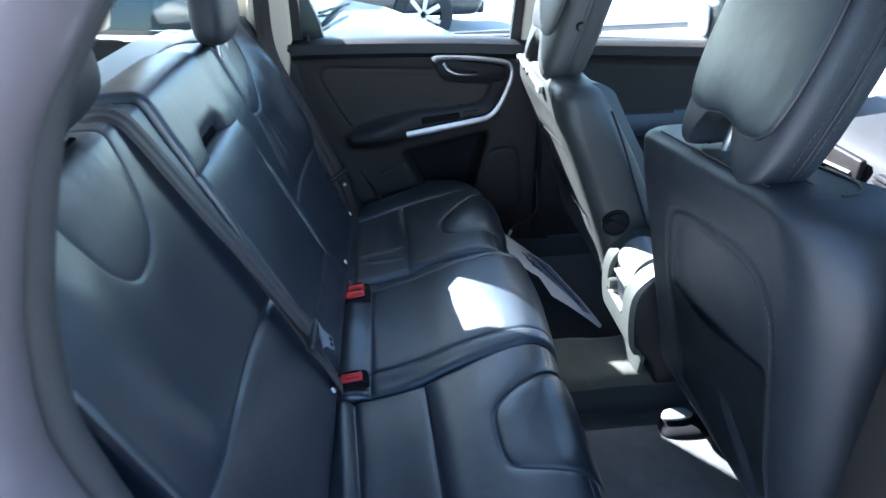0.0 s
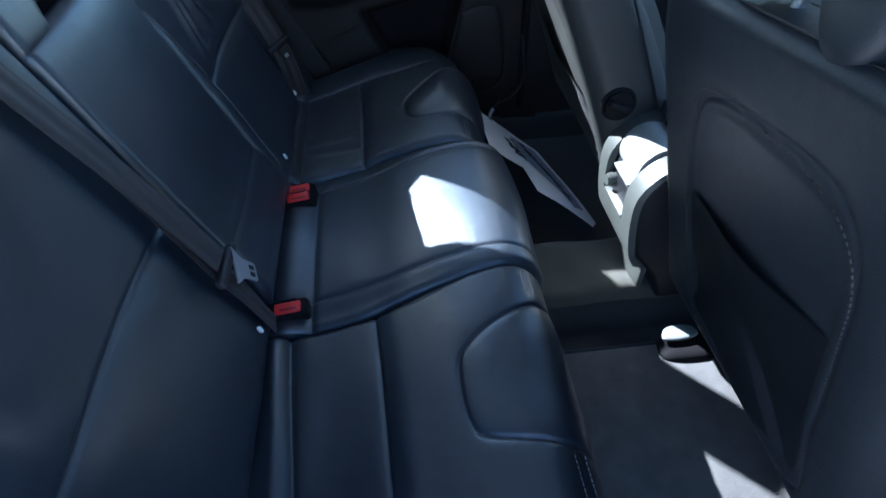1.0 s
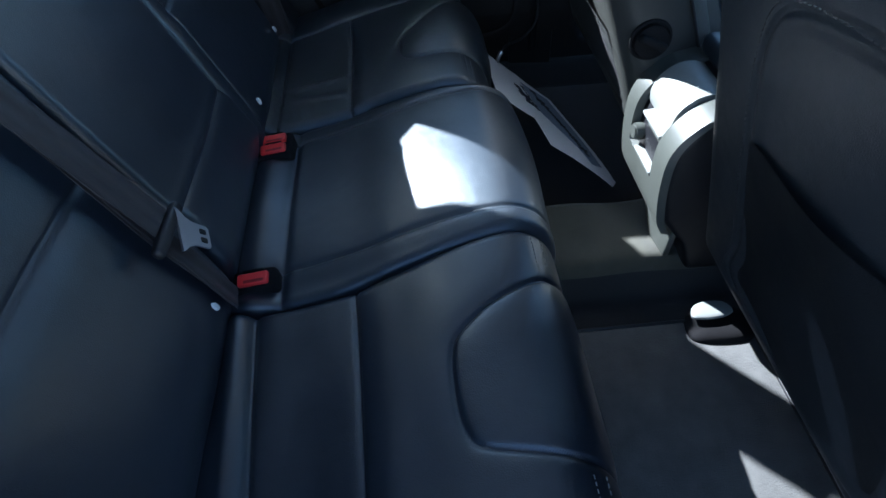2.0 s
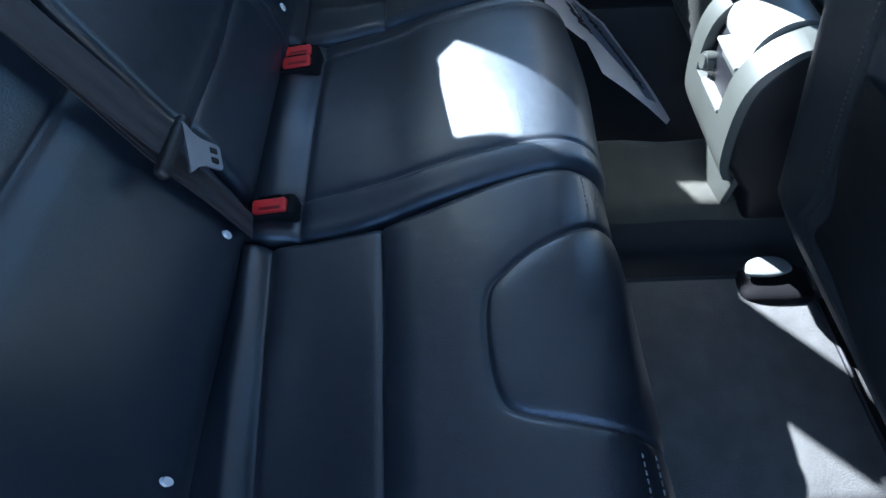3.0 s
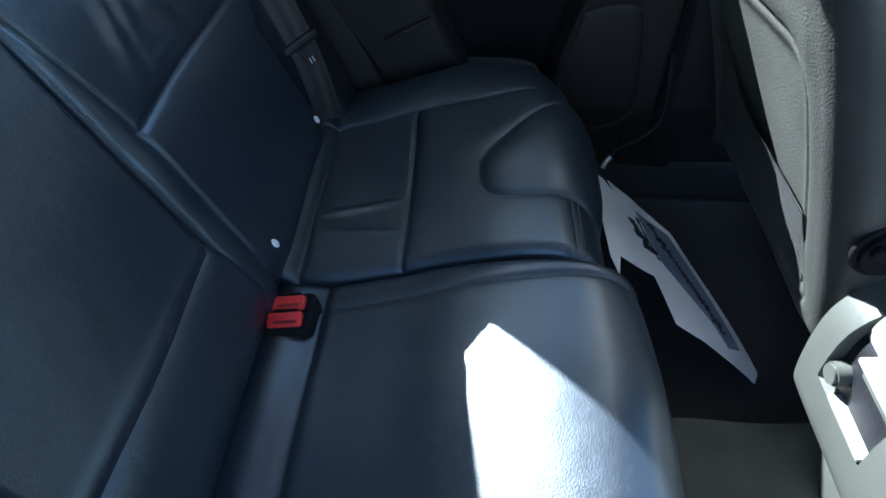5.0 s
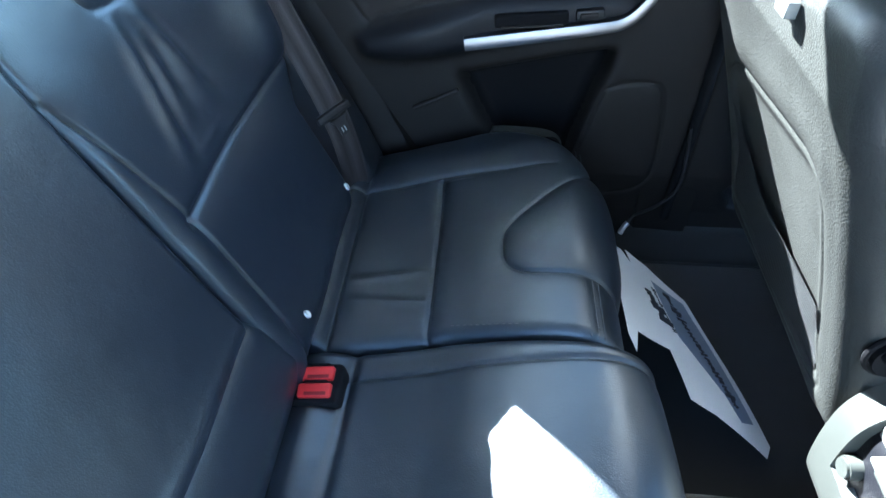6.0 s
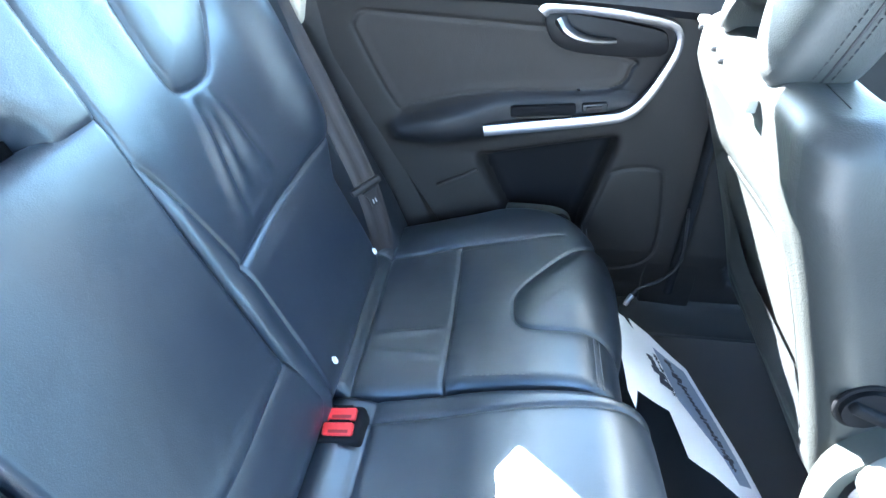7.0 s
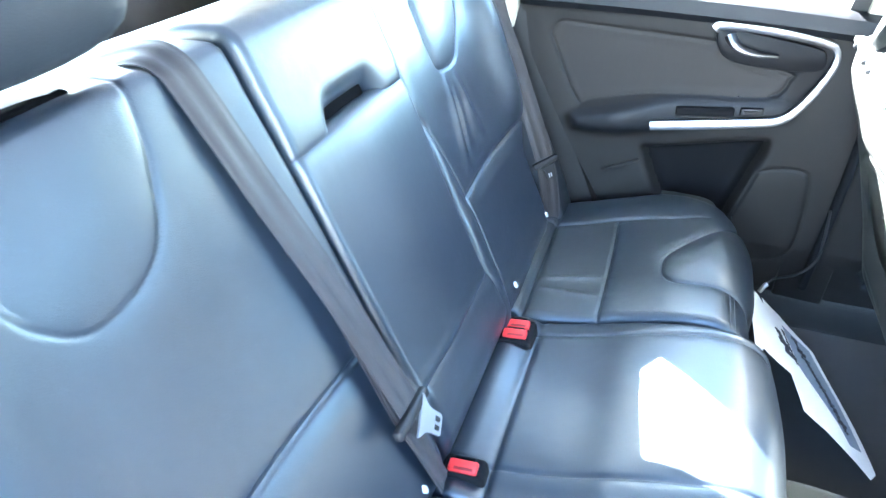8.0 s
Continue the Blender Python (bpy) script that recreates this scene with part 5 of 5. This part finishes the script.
def on_card(u, v, lift=0.0):
    """A place on the sheet: u along the seat's front edge, v down the slope."""
    bend = 0.004 * math.sin(u * 14) + 0.006 * math.sin(v * 16)
    return A + U * u + V * v + UP * (lift - bend)


def card_sheet(outline, lift, thick=0.0012):
    bm = bmesh.new()
    vs = [bm.verts.new((u, v, 0)) for u, v in outline]
    bm.faces.new(vs)
    bmesh.ops.triangulate(bm, faces=bm.faces[:])
    bmesh.ops.subdivide_edges(bm, edges=bm.edges[:], cuts=5, use_grid_fill=True)
    for v in bm.verts:
        v.co = on_card(v.co.x, v.co.y, lift)
    bmesh.ops.solidify(bm, geom=bm.faces[:], thickness=thick)
    return bm


sheet = under("card", card_sheet([(0.095, -0.006), (-0.105, -0.006), (-0.130, 0.010), (-0.083, 0.024), (-0.068, 0.110), (-0.146, 0.134), (-0.150, 0.190), (-0.178, 0.300), (-0.150, 0.322), (0.004, 0.240), (0.082, 0.203), (0.098, 0.150), (0.088, 0.062), (0.104, 0.034)], 0.0), PAPER, card, "creased white card")
under("back_sheet", card_sheet([(0.128, 0.058), (0.092, 0.075), (0.090, 0.120), (-0.10, 0.25), (-0.14, 0.325), (0.015, 0.252), (0.098, 0.210), (0.128, 0.115)], -0.006, 0.0010), PAPER, card, "second sheet behind it")
band = under("printed_band", card_sheet([(0.084, 0.110), (0.074, 0.188), (0.000, 0.225), (-0.128, 0.283), (-0.138, 0.250), (-0.100, 0.225), (-0.022, 0.146)], 0.0016, 0.0006), BANDBLUE, card, "grey-blue printed band")


def scrawl(along, across, steps, size, lift, parent, seed):
    """Unreadable handwriting as short bars, some upright and some slanting, along a line."""
    random.seed(seed)
    for k in range(steps):
        f = k / (steps - 1)
        u, v = along[0] + (across[0] - along[0]) * f, along[1] + (across[1] - along[1]) * f
        tall = size * random.choice((0.5, 0.7, 1.0, 1.4))
        slant = random.uniform(-0.4, 0.2)
        tip = [on_card(u + slant * 0.004, v - tall / 2, lift), on_card(u - slant * 0.004, v + tall / 2, lift)]
        under("ink_bar", sweep(bmesh.new(), tip, flat(size * random.choice((0.16, 0.22, 0.4)), 0.0008), UP), INK, parent)
        if k % 3 == 0:
            tip = [on_card(u, v, lift), on_card(u - size * 0.7, v + size * 0.35, lift)]
            under("ink_bar", sweep(bmesh.new(), tip, flat(size * 0.2, 0.0008), UP), INK, parent)


scrawl((0.066, 0.142), (-0.112, 0.244), 26, 0.017, 0.0032, band, 5)
scrawl((0.045, 0.090), (-0.005, 0.120), 9, 0.024, 0.0022, sheet, 8)
scrawl((0.062, 0.108), (-0.018, 0.137), 20, 0.007, 0.0022, sheet, 11)

# small cable loop on the sill carpet
cable = thing("cable", "thin silver cable end on a dark lead along the door sill", "cable", (0.55, 0.64, 0.47))
under("lead", sweep(bmesh.new(), spline([(0.515, 0.645, 0.535), (0.53, 0.66, 0.545), (0.58, 0.69, 0.55), (0.61, 0.695, 0.60), (0.60, 0.70, 0.72)], 8), circle(0.003, 8), (0, 0, 1)), BLACK, cable)
under("end", sweep(bmesh.new(), spline([(0.505, 0.640, 0.515), (0.511, 0.643, 0.530), (0.517, 0.646, 0.537)], 4), circle(0.0055, 10), (0, 1, 0)), STEEL, cable, "bright metal end")

# ---- dashboard ----
dash = thing("dashboard", "charcoal dashboard below the windscreen", "dashboard", (1.5, 0, 0.5))
# dash top is coloured lighter for the sun on it
under("top", prism([(1.42, 0.72), (1.37, 0.79), (1.385, 0.875), (1.45, 0.905), (1.70, 0.915), (1.70, 0.6), (1.45, 0.6)], "y", -0.70, 0.70, 0.025, 3), DASH_SUNLIT, dash)
under("centre_stack", prism([(1.25, 0.62), (1.365, 0.85), (1.42, 0.85), (1.42, 0.5), (1.25, 0.5)], "y", -0.10, 0.14, 0.012), GREYPLASTIC, dash)
for y in (-0.6, -0.16, 0.18, 0.62):
    v = under("vent", block(bmesh.new(), (1.374, y, 0.835), (0.02, 0.10, 0.05), 0.008), BLACK, dash, "air vent")
    for k in range(4):
        under("slat", block(bmesh.new(), (1.362, y, 0.817 + 0.012 * k), (0.012, 0.09, 0.003), 0.001), BLACK, v)

# darker panel puts the shaded part of the dash into colour
shaded_panel = under("shaded_panel", block(bmesh.new(), (1.366, 0.40, 0.822), (0.020, 0.25, 0.105), 0.008, 3), TRIM, dash, "dark panel for the shaded part of the dash")
under("bright_strip", sweep(bmesh.new(), [Vector((1.354, 0.300, 0.831)), Vector((1.353, 0.40, 0.823)), Vector((1.354, 0.50, 0.812))], circle(0.005, 8), (1, 0, 0)), STEEL, shaded_panel, "bright metal strip")

# ---- parked cars outside ----
def parked_car(paint, label, at, turn):
    car = thing("parked_car", label, "car", (0, 0, 0), "parked cars")
    side = [(-2.2, 0.35), (-2.25, 0.75), (-2.1, 0.98), (-1.2, 1.02), (-0.45, 1.45), (0.9, 1.47), (1.7, 1.05), (2.15, 0.95), (2.2, 0.4)]
    low = [(-2.0, 0.30), (-2.08, 0.45), (-2.02, 0.60), (-1.84, 0.72), (-1.58, 0.84), (-1.34, 0.925), (-1.15, 0.965), (1.75, 1.02), (2.12, 0.95), (2.22, 0.60), (2.15, 0.30)]
    under("body", prism(low, "y", -0.88, 0.88, 0.07, 4), paint, car)
    cab = prism([(-1.15, 0.98), (-0.35, 1.42), (0.1, 1.47), (0.85, 1.45), (1.55, 1.02)], "y", -0.76, 0.76, 0.05, 3)
    for v in cab.verts:
        if v.co.z > 1.1:
            v.co.y *= 0.86
    under("cabin_glass", cab, DARKBODY, car, "dark windows")
    top = prism([(-0.42, 1.425), (0.1, 1.482), (0.85, 1.462), (0.92, 1.43), (-0.35, 1.39)], "y", -0.62, 0.62, 0.02, 3)
    under("roof", top, paint, car)
    for x in (-1.38, 1.35):
        for y in (-0.83, 0.83):
            s = math.copysign(1, y)
            t = bmesh.new()
            ringp = [Vector((x + 0.27 * math.cos(a * math.pi / 16), y, 0.335 + 0.27 * math.sin(a * math.pi / 16))) for a in range(32)]
            sweep(t, ringp, [(0.065, 0.10), (0.03, 0.115), (-0.05, 0.115), (-0.062, 0.09), (-0.062, -0.09), (-0.05, -0.115), (0.03, -0.115), (0.065, -0.10)], (0, 1, 0), True)
            w = under("tyre", t, RUBBER, car, "black tyre")
            r = bmesh.new()
            sweep(r, [p + Vector((0, s * 0.07, 0)) for p in ringp], [(0.02, 0.02), (-0.05, 0.02), (-0.05, -0.02), (0.02, -0.02)], (0, 1, 0), True)
            for k in range(7):
                a = 2 * math.pi * k / 7
                c = Vector((x, y + s * 0.09, 0.335))
                sweep(r, [c, c + Vector((math.cos(a) * 0.235, 0, math.sin(a) * 0.235))], flat(0.045, 0.02), (0, 1, 0))
            under("rim", r, STEEL, w, "spoked alloy rim")
    for s in (-1, 1):
        under("headlight", block(bmesh.new(), (-1.93, s * 0.62, 0.66), (0.16, 0.30, 0.12), 0.05, 3), LABELWHITE, car, "headlight")
        under("wiper", sweep(bmesh.new(), [Vector((-1.17, s * 0.35 - 0.2, 0.985)), Vector((-1.10, s * 0.35 + 0.32, 1.02))], circle(0.008, 6), (0, 0, 1)), BLACK, car, "black wiper")
        under("mirror", block(bmesh.new(), (-0.75, s * 0.92, 1.05), (0.12, 0.2, 0.13), 0.04, 3), paint, car)
    under("bumper", block(bmesh.new(), (-2.04, 0, 0.38), (0.10, 1.6, 0.16), 0.04, 3), BLACK, car)
    car.matrix_world = Matrix.Translation(at) @ Matrix.Rotation(radians(turn), 4, "Z")
    return car


DARKBODY = material("dark_car_glass", (0.02, 0.03, 0.035), 0.05, var=0.05, spec=0.6)
parked_car(WHITEPAINT, "pale silver-white car parked alongside, wipers on its windscreen", (-1.27, 2.15, 0), 175)
parked_car(DARKPAINT, "dark car with spoked alloy wheels parked beyond", (-0.83, 7.1, 0), 180)
parked_car(GREYPAINT, "blue-grey car parked behind the tailgate", (-5.2, 2.8, 0), 172)
# low rail at the edge of the parking bay
rail = thing("guard_rail", "low pale metal rail at the edge of the car park", "rail", (6.0, 5.3, 0))
under("beam", block(bmesh.new(), (6.0, 5.3, 0.27), (11.0, 0.06, 0.06), 0.015), PAINT, rail)
for k in range(8):
    under("post", block(bmesh.new(), (0.9 + 1.4 * k, 5.34, 0.13), (0.06, 0.05, 0.26), 0.01), PAINT, rail)
